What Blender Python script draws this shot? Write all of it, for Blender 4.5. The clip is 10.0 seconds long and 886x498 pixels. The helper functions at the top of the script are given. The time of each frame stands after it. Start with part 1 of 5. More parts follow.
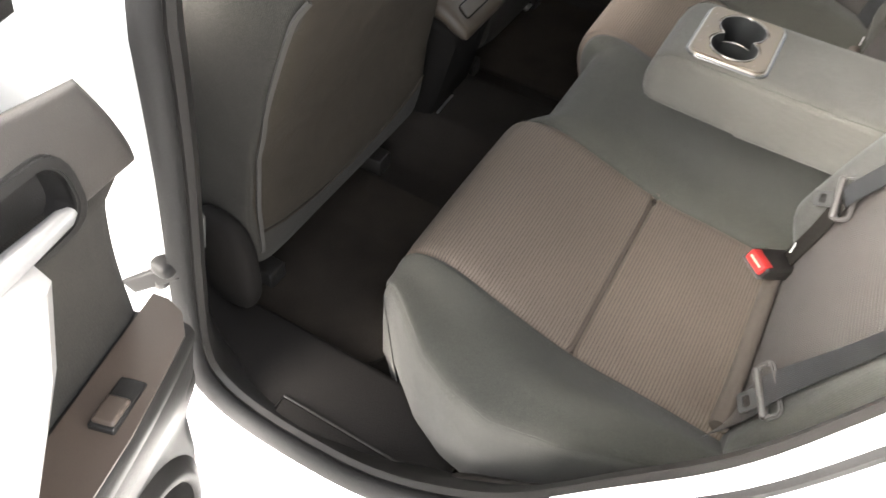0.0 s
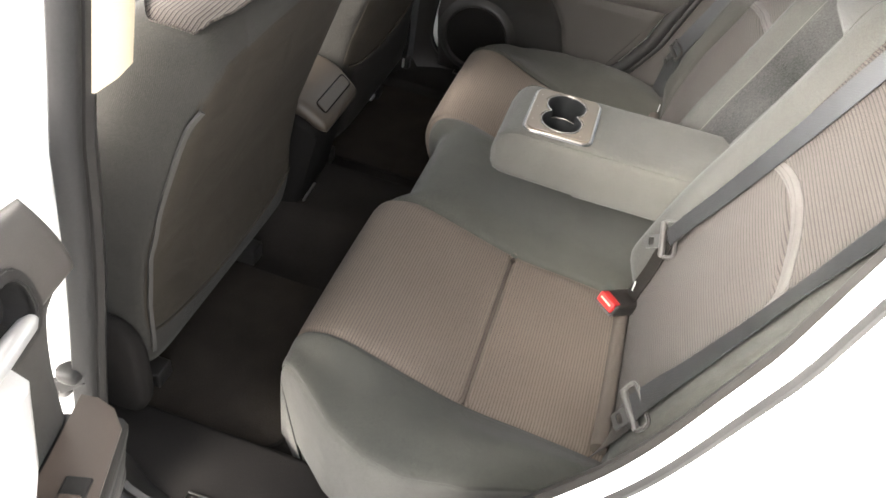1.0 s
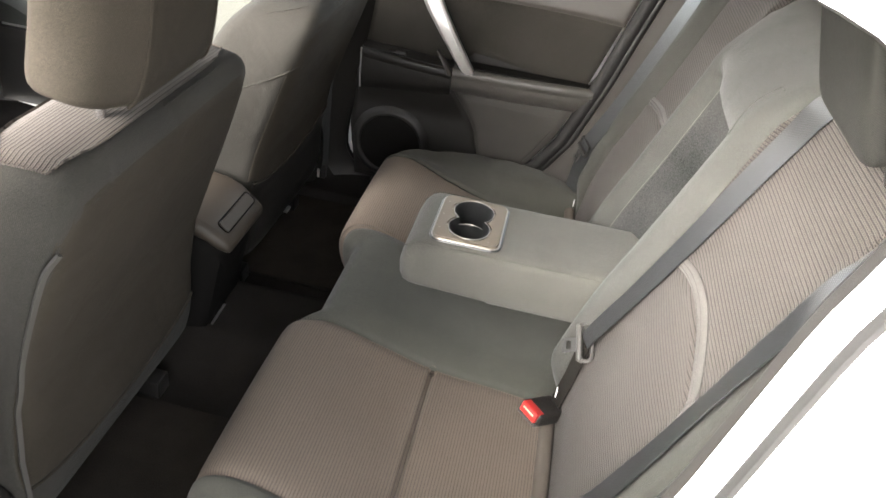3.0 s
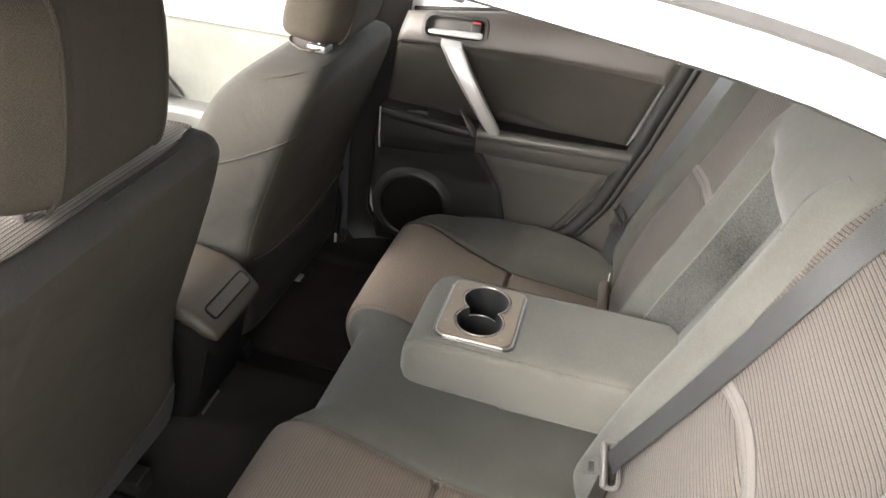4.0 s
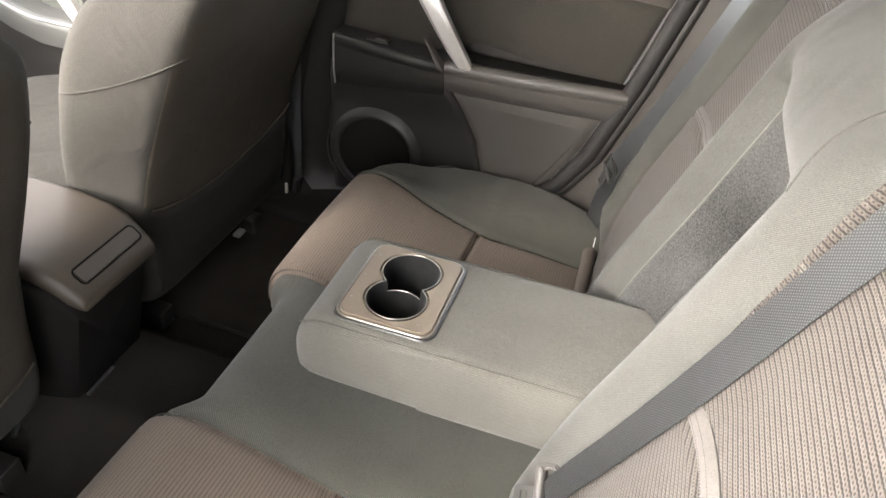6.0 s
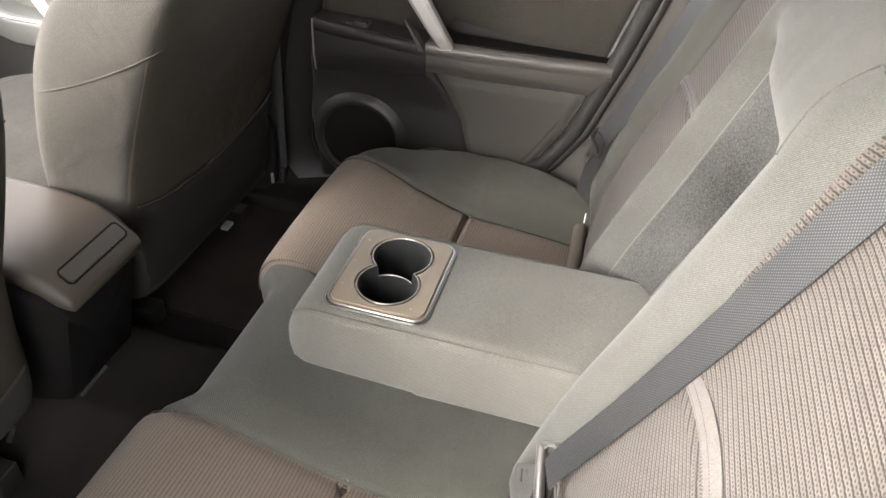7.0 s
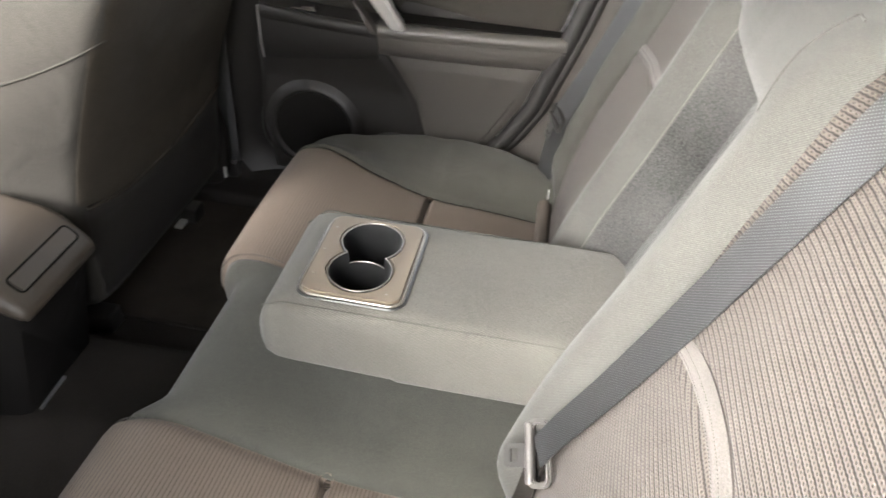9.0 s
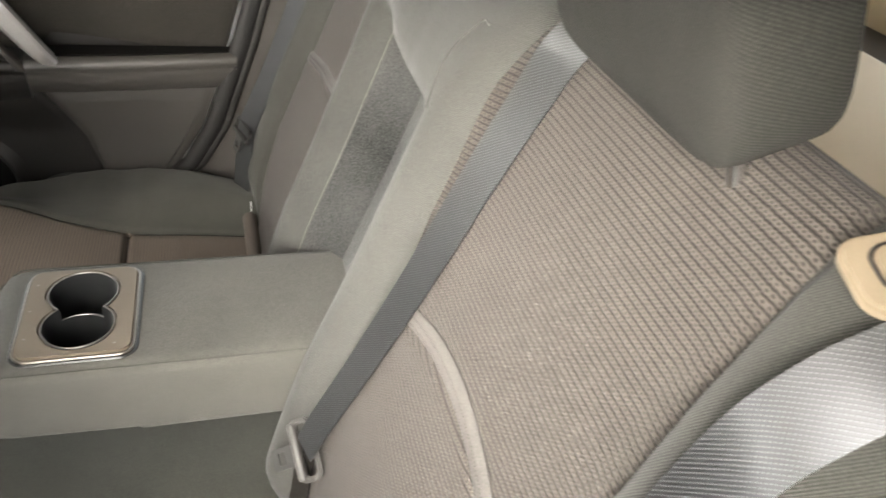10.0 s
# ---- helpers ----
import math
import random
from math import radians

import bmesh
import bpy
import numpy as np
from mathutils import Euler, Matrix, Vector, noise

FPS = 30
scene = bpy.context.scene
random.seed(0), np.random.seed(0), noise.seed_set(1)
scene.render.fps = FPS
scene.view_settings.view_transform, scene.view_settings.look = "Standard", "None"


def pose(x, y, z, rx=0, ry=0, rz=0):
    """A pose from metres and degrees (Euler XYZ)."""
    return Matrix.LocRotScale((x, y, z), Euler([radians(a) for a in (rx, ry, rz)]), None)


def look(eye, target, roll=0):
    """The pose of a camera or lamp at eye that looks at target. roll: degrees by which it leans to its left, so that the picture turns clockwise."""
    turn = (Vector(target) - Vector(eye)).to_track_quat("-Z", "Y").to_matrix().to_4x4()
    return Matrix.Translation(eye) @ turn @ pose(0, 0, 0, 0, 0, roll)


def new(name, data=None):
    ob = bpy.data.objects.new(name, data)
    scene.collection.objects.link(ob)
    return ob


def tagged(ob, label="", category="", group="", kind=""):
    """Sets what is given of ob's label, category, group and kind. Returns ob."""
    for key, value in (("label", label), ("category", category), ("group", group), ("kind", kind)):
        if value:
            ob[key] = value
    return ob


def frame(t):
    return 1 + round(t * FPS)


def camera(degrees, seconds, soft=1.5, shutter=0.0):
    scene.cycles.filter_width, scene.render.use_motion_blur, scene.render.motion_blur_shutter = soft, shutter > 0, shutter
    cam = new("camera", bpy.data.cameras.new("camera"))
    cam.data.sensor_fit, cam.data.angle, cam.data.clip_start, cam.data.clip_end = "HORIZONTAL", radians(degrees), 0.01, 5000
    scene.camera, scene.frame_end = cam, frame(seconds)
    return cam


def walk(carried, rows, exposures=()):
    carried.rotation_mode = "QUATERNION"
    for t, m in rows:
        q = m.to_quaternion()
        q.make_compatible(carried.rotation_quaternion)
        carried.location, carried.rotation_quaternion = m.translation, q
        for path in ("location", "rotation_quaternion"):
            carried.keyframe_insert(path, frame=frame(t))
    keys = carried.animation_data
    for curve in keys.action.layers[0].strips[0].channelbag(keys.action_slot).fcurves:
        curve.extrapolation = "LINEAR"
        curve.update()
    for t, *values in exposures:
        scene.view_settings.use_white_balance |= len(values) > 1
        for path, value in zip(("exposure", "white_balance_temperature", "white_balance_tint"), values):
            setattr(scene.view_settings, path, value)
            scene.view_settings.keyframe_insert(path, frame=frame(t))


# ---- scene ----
cam = camera(61.8, 10.0, soft=1.5, shutter=0.28)
PATH = [
    (0, (-0.253, -1.11, 1.348), (-0.798, 0.056, -0.184), 6.4),
    (0.5, (-0.278, -1.179, 1.388), (-0.63, 0.17, -0.045), 10.0),
    (1, (-0.275, -1.201, 1.404), (-0.526, 0.261, 0.063), 10.7),
    (1.5, (-0.271, -1.214, 1.403), (-0.464, 0.325, 0.14), 10.8),
    (2, (-0.271, -1.216, 1.41), (-0.412, 0.379, 0.212), 10.6),
    (3.5, (-0.204, -1.038, 1.411), (-0.436, 0.615, 0.309), 7.2),
    (4, (-0.193, -0.936, 1.407), (-0.531, 0.722, 0.341), 6.5),
    (4.5, (-0.15, -0.821, 1.349), (-0.644, 0.818, 0.316), 6.5),
    (5, (-0.123, -0.749, 1.314), (-0.741, 0.859, 0.298), 7.2),
    (5.5, (-0.114, -0.716, 1.304), (-0.699, 0.862, 0.225), 7.3),
    (6, (-0.098, -0.678, 1.286), (-0.487, 0.892, 0.109), 6.6),
    (7.5, (-0.097, -0.671, 1.278), (-0.46, 0.879, 0.068), 4.1),
    (8, (-0.097, -0.671, 1.279), (-0.467, 0.885, 0.078), 3.9),
    (8.5, (-0.094, -0.676, 1.286), (-0.522, 0.877, 0.101), 2.1),
    (9, (-0.121, -0.665, 1.258), (-0.35, 0.898, 0.031), 3.8),
    (9.5, (-0.173, -0.679, 1.267), (0.104, 0.908, 0.081), 7.0),
    (10, (-0.141, -0.704, 1.292), (0.405, 0.828, 0.129), 7.9),
]
walk(cam, [(t, look(eye, target, roll)) for t, eye, target, roll in PATH], [(0.0, 4.08, 6560, 12), (0.5, 4.17, 6560, 12), (1.0, 4.12, 6560, 12), (2.0, 4.05, 6520, 11), (3.5, 3.90, 6560, 11), (4.5, 4.15, 6640, 12), (6.0, 4.33, 6640, 13), (7.5, 4.32, 6540, 13), (9.0, 4.36, 6480, 12), (9.5, 4.07, 6540, 9), (10.0, 3.80, 6690, 10)])

# ---- world, sun, exposure ----
world = bpy.data.worlds.new("sky")
scene.world = world
world.use_nodes = True
wn = world.node_tree
sky = wn.nodes.new("ShaderNodeTexSky")
sky.sky_type, sky.sun_disc = "NISHITA", False
sky.sun_elevation, sky.sun_rotation = radians(25), radians(213.6)
sky.air_density, sky.dust_density, sky.ozone_density = 1.0, 4.0, 1.0
hazy = wn.nodes.new("ShaderNodeHueSaturation")
hazy.inputs["Saturation"].default_value = 0.25
wn.links.new(sky.outputs[0], hazy.inputs["Color"])
wn.links.new(hazy.outputs[0], wn.nodes["Background"].inputs["Color"])
wn.nodes["Background"].inputs["Strength"].default_value = 0.15
sun = new("sun", bpy.data.lights.new("sun", "SUN"))
sun.data.energy, sun.data.angle, sun.data.color = 0.66, radians(45), (1.0, 0.95, 0.88)
sun.matrix_world = look((-4.2, -6.32, 3.55), (0, 0, 0))


# ---- materials ----
def material(name, color, rough=0.8, metal=0.0, vary=0.15, grain=400.0, bump=0.15, blotch=6.0, spec=0.5, coat=0.0, sheen=0.0):
    """A plain surface with two scales of variation and a fine relief."""
    m = bpy.data.materials.new(name)
    m.use_nodes = True
    n, l = m.node_tree.nodes, m.node_tree.links
    b = n["Principled BSDF"]
    b.inputs["Roughness"].default_value, b.inputs["Metallic"].default_value = rough, metal
    b.inputs["Specular IOR Level"].default_value, b.inputs["Coat Weight"].default_value = spec, coat
    b.inputs["Sheen Weight"].default_value = sheen
    at = n.new("ShaderNodeTexCoord")
    big, fine = n.new("ShaderNodeTexNoise"), n.new("ShaderNodeTexNoise")
    big.inputs["Scale"].default_value, big.inputs["Detail"].default_value = blotch, 5
    fine.inputs["Scale"].default_value, fine.inputs["Detail"].default_value = grain, 3
    both = n.new("ShaderNodeMath")
    both.operation = "ADD"
    ramp = n.new("ShaderNodeMapRange")
    ramp.inputs["From Min"].default_value, ramp.inputs["From Max"].default_value = 0.5, 1.5
    ramp.inputs["To Min"].default_value, ramp.inputs["To Max"].default_value = 1 - vary, 1 + vary
    tint = n.new("ShaderNodeMix")
    tint.data_type, tint.blend_type = "RGBA", "MULTIPLY"
    tint.inputs["Factor"].default_value = 1.0
    tint.inputs["A"].default_value = (*color, 1)
    for t in (big, fine):
        l.new(at.outputs["Object"], t.inputs["Vector"])
    l.new(big.outputs["Fac"], both.inputs[0])
    l.new(fine.outputs["Fac"], both.inputs[1])
    l.new(both.outputs[0], ramp.inputs["Value"])
    l.new(ramp.outputs[0], tint.inputs["B"])
    l.new(tint.outputs["Result"], b.inputs["Base Color"])
    if bump:
        up = n.new("ShaderNodeBump")
        up.inputs["Strength"].default_value, up.inputs["Distance"].default_value = bump, 0.001
        l.new(fine.outputs["Fac"], up.inputs["Height"])
        l.new(up.outputs[0], b.inputs["Normal"])
    return m


def maths(m, op, a, b=None):
    """A Math node whose inputs are sockets or numbers; returns its output."""
    node = m.node_tree.nodes.new("ShaderNodeMath")
    node.operation = op
    for slot, v in zip(node.inputs, (a, b)):
        if isinstance(v, (int, float)):
            slot.default_value = v
        elif v is not None:
            m.node_tree.links.new(v, slot)
    return node.outputs[0]


def ribbed(name, color, dark, pitch=0.0051, dot=0.0036, depth=0.7, loops=True):
    """A knitted ribbed upholstery: pale ribs along u with dark grooves between them; with loops a row of small dark eyelets runs in each rib, else the grooves are dotted; u and v in metres."""
    m = material(name, color, rough=0.9, vary=0.16, grain=700, bump=0, blotch=5, sheen=0.05, spec=0.15)
    n, l = m.node_tree.nodes, m.node_tree.links
    b = n["Principled BSDF"]
    uv = n.new("ShaderNodeUVMap")
    wob = n.new("ShaderNodeTexNoise")
    wob.inputs["Scale"].default_value, wob.inputs["Detail"].default_value = 260, 2
    split = n.new("ShaderNodeSeparateXYZ")
    l.new(uv.outputs[0], split.inputs[0])
    l.new(uv.outputs[0], wob.inputs["Vector"])
    shift = maths(m, "MULTIPLY", maths(m, "SUBTRACT", wob.outputs["Fac"], 0.5), 0.22)
    row = maths(m, "ADD", maths(m, "DIVIDE", split.outputs[1], pitch), shift)
    cell = maths(m, "FLOOR", row)
    across = maths(m, "SUBTRACT", maths(m, "FRACT", row), 0.5)
    half = maths(m, "MULTIPLY", maths(m, "MODULO", cell, 2.0), 0.5)
    along = maths(m, "SUBTRACT", maths(m, "FRACT", maths(m, "ADD", maths(m, "ADD", maths(m, "DIVIDE", split.outputs[0], dot), half), shift)), 0.5)
    # the two threads of a rib cross between the eyelets: the groove waves with them
    wave = maths(m, "MULTIPLY", maths(m, "ABSOLUTE", along), 0.16 if loops else -0.10)
    edge = maths(m, "ADD", maths(m, "ABSOLUTE", across), wave)
    groove = n.new("ShaderNodeMapRange")
    groove.interpolation_type = "SMOOTHSTEP"
    groove.inputs["From Min"].default_value, groove.inputs["From Max"].default_value = (0.30, 0.47) if loops else (0.31, 0.44)
    l.new(edge, groove.inputs["Value"])
    if loops:
        r2 = maths(m, "ADD", maths(m, "POWER", maths(m, "MULTIPLY", across, 1.5), 2.0), maths(m, "POWER", along, 2.0))
        eye = n.new("ShaderNodeMapRange")
        eye.interpolation_type = "SMOOTHSTEP"
        eye.inputs["From Min"].default_value, eye.inputs["From Max"].default_value = 0.10, 0.02
        l.new(r2, eye.inputs["Value"])
        low = maths(m, "MAXIMUM", groove.outputs[0], maths(m, "MULTIPLY", eye.outputs[0], 0.8))
    else:
        gap = n.new("ShaderNodeMapRange")
        gap.interpolation_type = "SMOOTHSTEP"
        gap.inputs["From Min"].default_value, gap.inputs["From Max"].default_value = 0.36, 0.12
        gap.inputs["To Min"].default_value = 0.35
        l.new(maths(m, "ABSOLUTE", along), gap.inputs["Value"])
        low = maths(m, "MULTIPLY", groove.outputs[0], gap.outputs[0])
    mix = n.new("ShaderNodeMix")
    mix.data_type = "RGBA"
    base = b.inputs["Base Color"].links[0].from_socket
    l.new(base, mix.inputs["A"])
    mix.inputs["B"].default_value = (*dark, 1)
    l.new(maths(m, "MULTIPLY", low, 0.92), mix.inputs["Factor"])
    l.new(mix.outputs["Result"], b.inputs["Base Color"])
    up = n.new("ShaderNodeBump")
    up.inputs["Strength"].default_value, up.inputs["Distance"].default_value = depth, 0.0014
    l.new(maths(m, "SUBTRACT", 1.0, low), up.inputs["Height"])
    l.new(up.outputs[0], b.inputs["Normal"])
    return m


def weave(name, color, light, pitch=0.0026):
    """Belt webbing: dark ribs with pale flecks in staggered rows; u and v in metres."""
    m = material(name, color, rough=0.33, vary=0.12, grain=900, bump=0, blotch=8, spec=0.7)
    n, l = m.node_tree.nodes, m.node_tree.links
    b = n["Principled BSDF"]
    uv = n.new("ShaderNodeUVMap")
    split = n.new("ShaderNodeSeparateXYZ")
    l.new(uv.outputs[0], split.inputs[0])
    a = maths(m, "SINE", maths(m, "MULTIPLY", split.outputs[0], 2 * math.pi / pitch))
    c = maths(m, "SINE", maths(m, "MULTIPLY", split.outputs[1], 2 * math.pi / (1.3 * pitch)))
    knot = n.new("ShaderNodeMapRange")
    knot.inputs["From Min"].default_value, knot.inputs["From Max"].default_value = 0.32, 0.85
    l.new(maths(m, "MULTIPLY", a, c), knot.inputs["Value"])
    mix = n.new("ShaderNodeMix")
    mix.data_type = "RGBA"
    l.new(b.inputs["Base Color"].links[0].from_socket, mix.inputs["A"])
    mix.inputs["B"].default_value = (*light, 1)
    l.new(knot.outputs[0], mix.inputs["Factor"])
    l.new(mix.outputs["Result"], b.inputs["Base Color"])
    up = n.new("ShaderNodeBump")
    up.inputs["Strength"].default_value, up.inputs["Distance"].default_value = 0.5, 0.0005
    l.new(knot.outputs[0], up.inputs["Height"])
    l.new(up.outputs[0], b.inputs["Normal"])
    return m


def twill(name, color, pitch=0.0022, vary=0.2, sheen=0.08, crease=5.0):
    """A smooth cloth with a fine diagonal twill and rubbed, dusty patches; u and v in metres."""
    m = material(name, color, rough=0.92, vary=vary, grain=1100, bump=0, blotch=7, sheen=sheen, spec=0.15)
    n, l = m.node_tree.nodes, m.node_tree.links
    b = n["Principled BSDF"]
    uv = n.new("ShaderNodeUVMap")
    split = n.new("ShaderNodeSeparateXYZ")
    l.new(uv.outputs[0], split.inputs[0])
    diag = maths(m, "DIVIDE", maths(m, "ADD", split.outputs[0], maths(m, "MULTIPLY", split.outputs[1], 0.6)), pitch)
    line = maths(m, "ABSOLUTE", maths(m, "SUBTRACT", maths(m, "FRACT", diag), 0.5))
    at = n.new("ShaderNodeTexCoord")
    dust = n.new("ShaderNodeTexNoise")
    dust.inputs["Scale"].default_value, dust.inputs["Detail"].default_value, dust.inputs["Roughness"].default_value = 6, 4, 0.6
    l.new(at.outputs["Object"], dust.inputs["Vector"])
    worn = n.new("ShaderNodeMapRange")
    worn.inputs["From Min"].default_value, worn.inputs["From Max"].default_value = 0.35, 0.75
    worn.inputs["To Min"].default_value, worn.inputs["To Max"].default_value = 0.9, 1.12
    l.new(dust.outputs["Fac"], worn.inputs["Value"])
    yarn = n.new("ShaderNodeTexNoise")
    yarn.inputs["Scale"].default_value, yarn.inputs["Detail"].default_value = 1050, 1
    l.new(at.outputs["Object"], yarn.inputs["Vector"])
    fleck = n.new("ShaderNodeMapRange")
    fleck.inputs["From Min"].default_value, fleck.inputs["From Max"].default_value = 0.28, 0.72
    fleck.inputs["To Min"].default_value, fleck.inputs["To Max"].default_value = 0.66, 1.34
    l.new(yarn.outputs["Fac"], fleck.inputs["Value"])
    tone = maths(m, "MULTIPLY", maths(m, "MULTIPLY", worn.outputs[0], fleck.outputs[0]), maths(m, "ADD", 0.58, maths(m, "MULTIPLY", line, 1.68)))
    tint = n.new("ShaderNodeMix")
    tint.data_type, tint.blend_type = "RGBA", "MULTIPLY"
    tint.inputs["Factor"].default_value = 1.0
    l.new(b.inputs["Base Color"].links[0].from_socket, tint.inputs["A"])
    l.new(tone, tint.inputs["B"])
    l.new(tint.outputs["Result"], b.inputs["Base Color"])
    up = n.new("ShaderNodeBump")
    up.inputs["Strength"].default_value, up.inputs["Distance"].default_value = 0.5, 0.0006
    slack = n.new("ShaderNodeTexNoise")
    slack.inputs["Scale"].default_value, slack.inputs["Detail"].default_value, slack.inputs["Distortion"].default_value = 11, 2.5, 0.6
    l.new(at.outputs["Object"], slack.inputs["Vector"])
    l.new(maths(m, "ADD", line, maths(m, "MULTIPLY", slack.outputs["Fac"], crease / 0.5)), up.inputs["Height"])
    l.new(up.outputs[0], b.inputs["Normal"])
    return m


CLOTH = twill("charcoal_cloth", (0.049, 0.0487, 0.041))
CLOTH_BOLSTER = twill("charcoal_backrest_cloth", (0.036, 0.0352, 0.0305), pitch=0.0017)
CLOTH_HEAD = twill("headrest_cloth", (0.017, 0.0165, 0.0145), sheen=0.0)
CLOTH_ARM = twill("grey_cloth", (0.067, 0.0650, 0.0572))
CLOTH_MID = twill("grey_cloth_backrest", (0.045, 0.0445, 0.0405), pitch=0.0016)
CLOTH_FRONT = twill("front_seat_cloth", (0.0285, 0.0268, 0.0232), sheen=0.02, crease=10.0)
CLOTH_BACK = twill("seat_back_cloth", (0.0295, 0.0249, 0.0190), sheen=0.0, crease=8.0)
# cushion's copy of the ribbed cloth, its light put into a paler, browner colour
RIBS_SEAT_LIT = ribbed("ribbed_cloth_cushion_lit", (0.120, 0.0965, 0.0775), (0.016, 0.012, 0.0092), pitch=0.0049, dot=0.0032, loops=False)
RIBS_FRONT = ribbed("front_ribbed_cloth", (0.082, 0.070, 0.060), (0.020, 0.017, 0.0145))
STITCH = material("dark_thread", (0.02, 0.018, 0.016), rough=0.9, vary=0.1, bump=0, spec=0.1)
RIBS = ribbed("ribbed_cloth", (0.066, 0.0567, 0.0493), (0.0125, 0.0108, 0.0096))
EDGE = material("grey_edge_strip", (0.030, 0.0275, 0.024), rough=0.8, grain=600, bump=0.3)
PIPING = material("pale_piping", (0.074, 0.068, 0.062), rough=0.85, vary=0.5, grain=800, bump=0.8)
PIPING_DARK = material("brown_grey_roll", (0.078, 0.066, 0.056), rough=0.85, grain=900, bump=0.3, spec=0.15)
VELOUR = material("loop_velour", (0.035, 0.0345, 0.0332), rough=1, vary=1.3, grain=480, bump=1.0, sheen=0.1, spec=0.1)
CARPET = material("black_carpet", (0.0128, 0.0112, 0.0096), rough=1, vary=0.6, grain=500, bump=1.0, blotch=9, spec=0.1)
MAT = material("charcoal_floor_mat", (0.0185, 0.0155, 0.0125), rough=1, vary=0.6, grain=450, bump=1.0, blotch=12, spec=0.1)
PLASTIC = material("black_plastic", (0.015, 0.0138, 0.0125), rough=0.46, vary=0.2, grain=900, bump=0.3, spec=0.38)
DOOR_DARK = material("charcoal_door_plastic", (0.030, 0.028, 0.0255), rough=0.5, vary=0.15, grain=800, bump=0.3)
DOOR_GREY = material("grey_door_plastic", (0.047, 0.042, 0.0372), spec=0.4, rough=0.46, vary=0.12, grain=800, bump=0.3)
DOOR_LOW = material("dark_grey_door_plastic", (0.047, 0.0432, 0.0385), rough=0.45, vary=0.15, grain=800, bump=0.3)
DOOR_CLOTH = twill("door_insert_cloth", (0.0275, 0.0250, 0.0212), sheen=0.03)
# front door trim: the front cabin's light is in these paler colours
FRONT_CLOTH_LIT = twill("front_door_cloth_lit", (0.088, 0.090, 0.079))
FRONT_GREY_LIT = material("front_door_plastic_lit", (0.19, 0.194, 0.182), rough=0.5, vary=0.1, grain=800, bump=0.25)
QUARTER = material("grey_quarter_plastic", (0.024, 0.0205, 0.017), rough=0.55, vary=0.08, grain=800, bump=0.2, spec=0.25)
CONSOLE = material("matt_black_console", (0.0065, 0.006, 0.0055), rough=0.85, vary=0.2, grain=900, bump=0.3, spec=0.06)
SILL = material("matt_black_sill", (0.0115, 0.0103, 0.0092), rough=0.85, vary=0.3, grain=500, bump=0.4, spec=0.1)
GLOSS_BLACK = material("smooth_black_plastic", (0.018, 0.017, 0.016), rough=0.3, vary=0.1, bump=0.05)
ARM_TAN = material("brown_armrest_plastic", (0.072, 0.054, 0.042), rough=0.42, vary=0.12, grain=900, bump=0.1)
TAN = material("brown_grey_plastic", (0.036, 0.029, 0.022), spec=0.3, rough=0.5, vary=0.1, grain=900, bump=0.15)
SILVER = material("silver_plastic", (0.44, 0.43, 0.415), rough=0.36, metal=0.6, vary=0.06, bump=0.05)
BEZEL = material("pewter_plastic", (0.112, 0.092, 0.07), spec=0.2, rough=0.5, metal=0.12, vary=0.1, grain=600, bump=0.08)
RIM = material("polished_pewter", (0.185, 0.168, 0.148), rough=0.28, metal=0.8, vary=0.1, bump=0.03)
CHROME = material("steel", (0.7, 0.7, 0.7), rough=0.2, metal=1.0, vary=0.1, bump=0)
WELL = material("dark_cup_plastic", (0.014, 0.0145, 0.0145), rough=0.28, vary=0.1, bump=0.05)
BLADE = material("dull_steel", (0.05, 0.049, 0.047), rough=0.42, metal=0.5, vary=0.15, bump=0.03)
GUIDE = material("dull_chrome", (0.30, 0.30, 0.295), rough=0.3, metal=0.9, vary=0.1, bump=0.02)
FRONT_ARM = material("front_armrest_plastic", (0.078, 0.078, 0.072), rough=0.45, vary=0.12, grain=800, bump=0.25)
RUBBER = material("black_rubber", (0.0125, 0.0118, 0.0112), rough=0.65, vary=0.25, grain=300, bump=0.2, spec=0.3)
WEBBING = weave("seat_belt_webbing", (0.0035, 0.0038, 0.0042), (0.062, 0.064, 0.066), 0.0026)
WEBBING.node_tree.nodes["Principled BSDF"].inputs["Coat Weight"].default_value = 1.0
WEBBING.node_tree.nodes["Principled BSDF"].inputs["Coat Roughness"].default_value = 0.27
LATCH = material("grey_latch", (0.047, 0.044, 0.041), rough=0.45, metal=0.0, vary=0.1, bump=0.05)
RED = material("red_plastic", (0.36, 0.022, 0.02), rough=0.4, vary=0.05, bump=0)
BEIGE = material("beige_trim", (0.52, 0.445, 0.32), rough=0.75, vary=0.06, grain=700, bump=0.2)
BEIGE_KNOB = material("tan_knob", (0.15, 0.118, 0.080), rough=0.6, vary=0.06, grain=700, bump=0.15)
PAINT = material("white_paint", (0.82, 0.82, 0.80), rough=0.25, vary=0.02, bump=0, coat=0.6)
CONCRETE = material("pale_concrete", (0.36, 0.35, 0.33), rough=0.9, vary=0.25, grain=60, bump=0.4, blotch=1.5)
GLASS = bpy.data.materials.new("window_glass")
GLASS.use_nodes = True
_g = GLASS.node_tree.nodes["Principled BSDF"]
_g.inputs["Transmission Weight"].default_value, _g.inputs["Roughness"].default_value = 1.0, 0.0
_g.inputs["Base Color"].default_value, _g.inputs["IOR"].default_value = (0.86, 0.9, 0.88, 1), 1.1


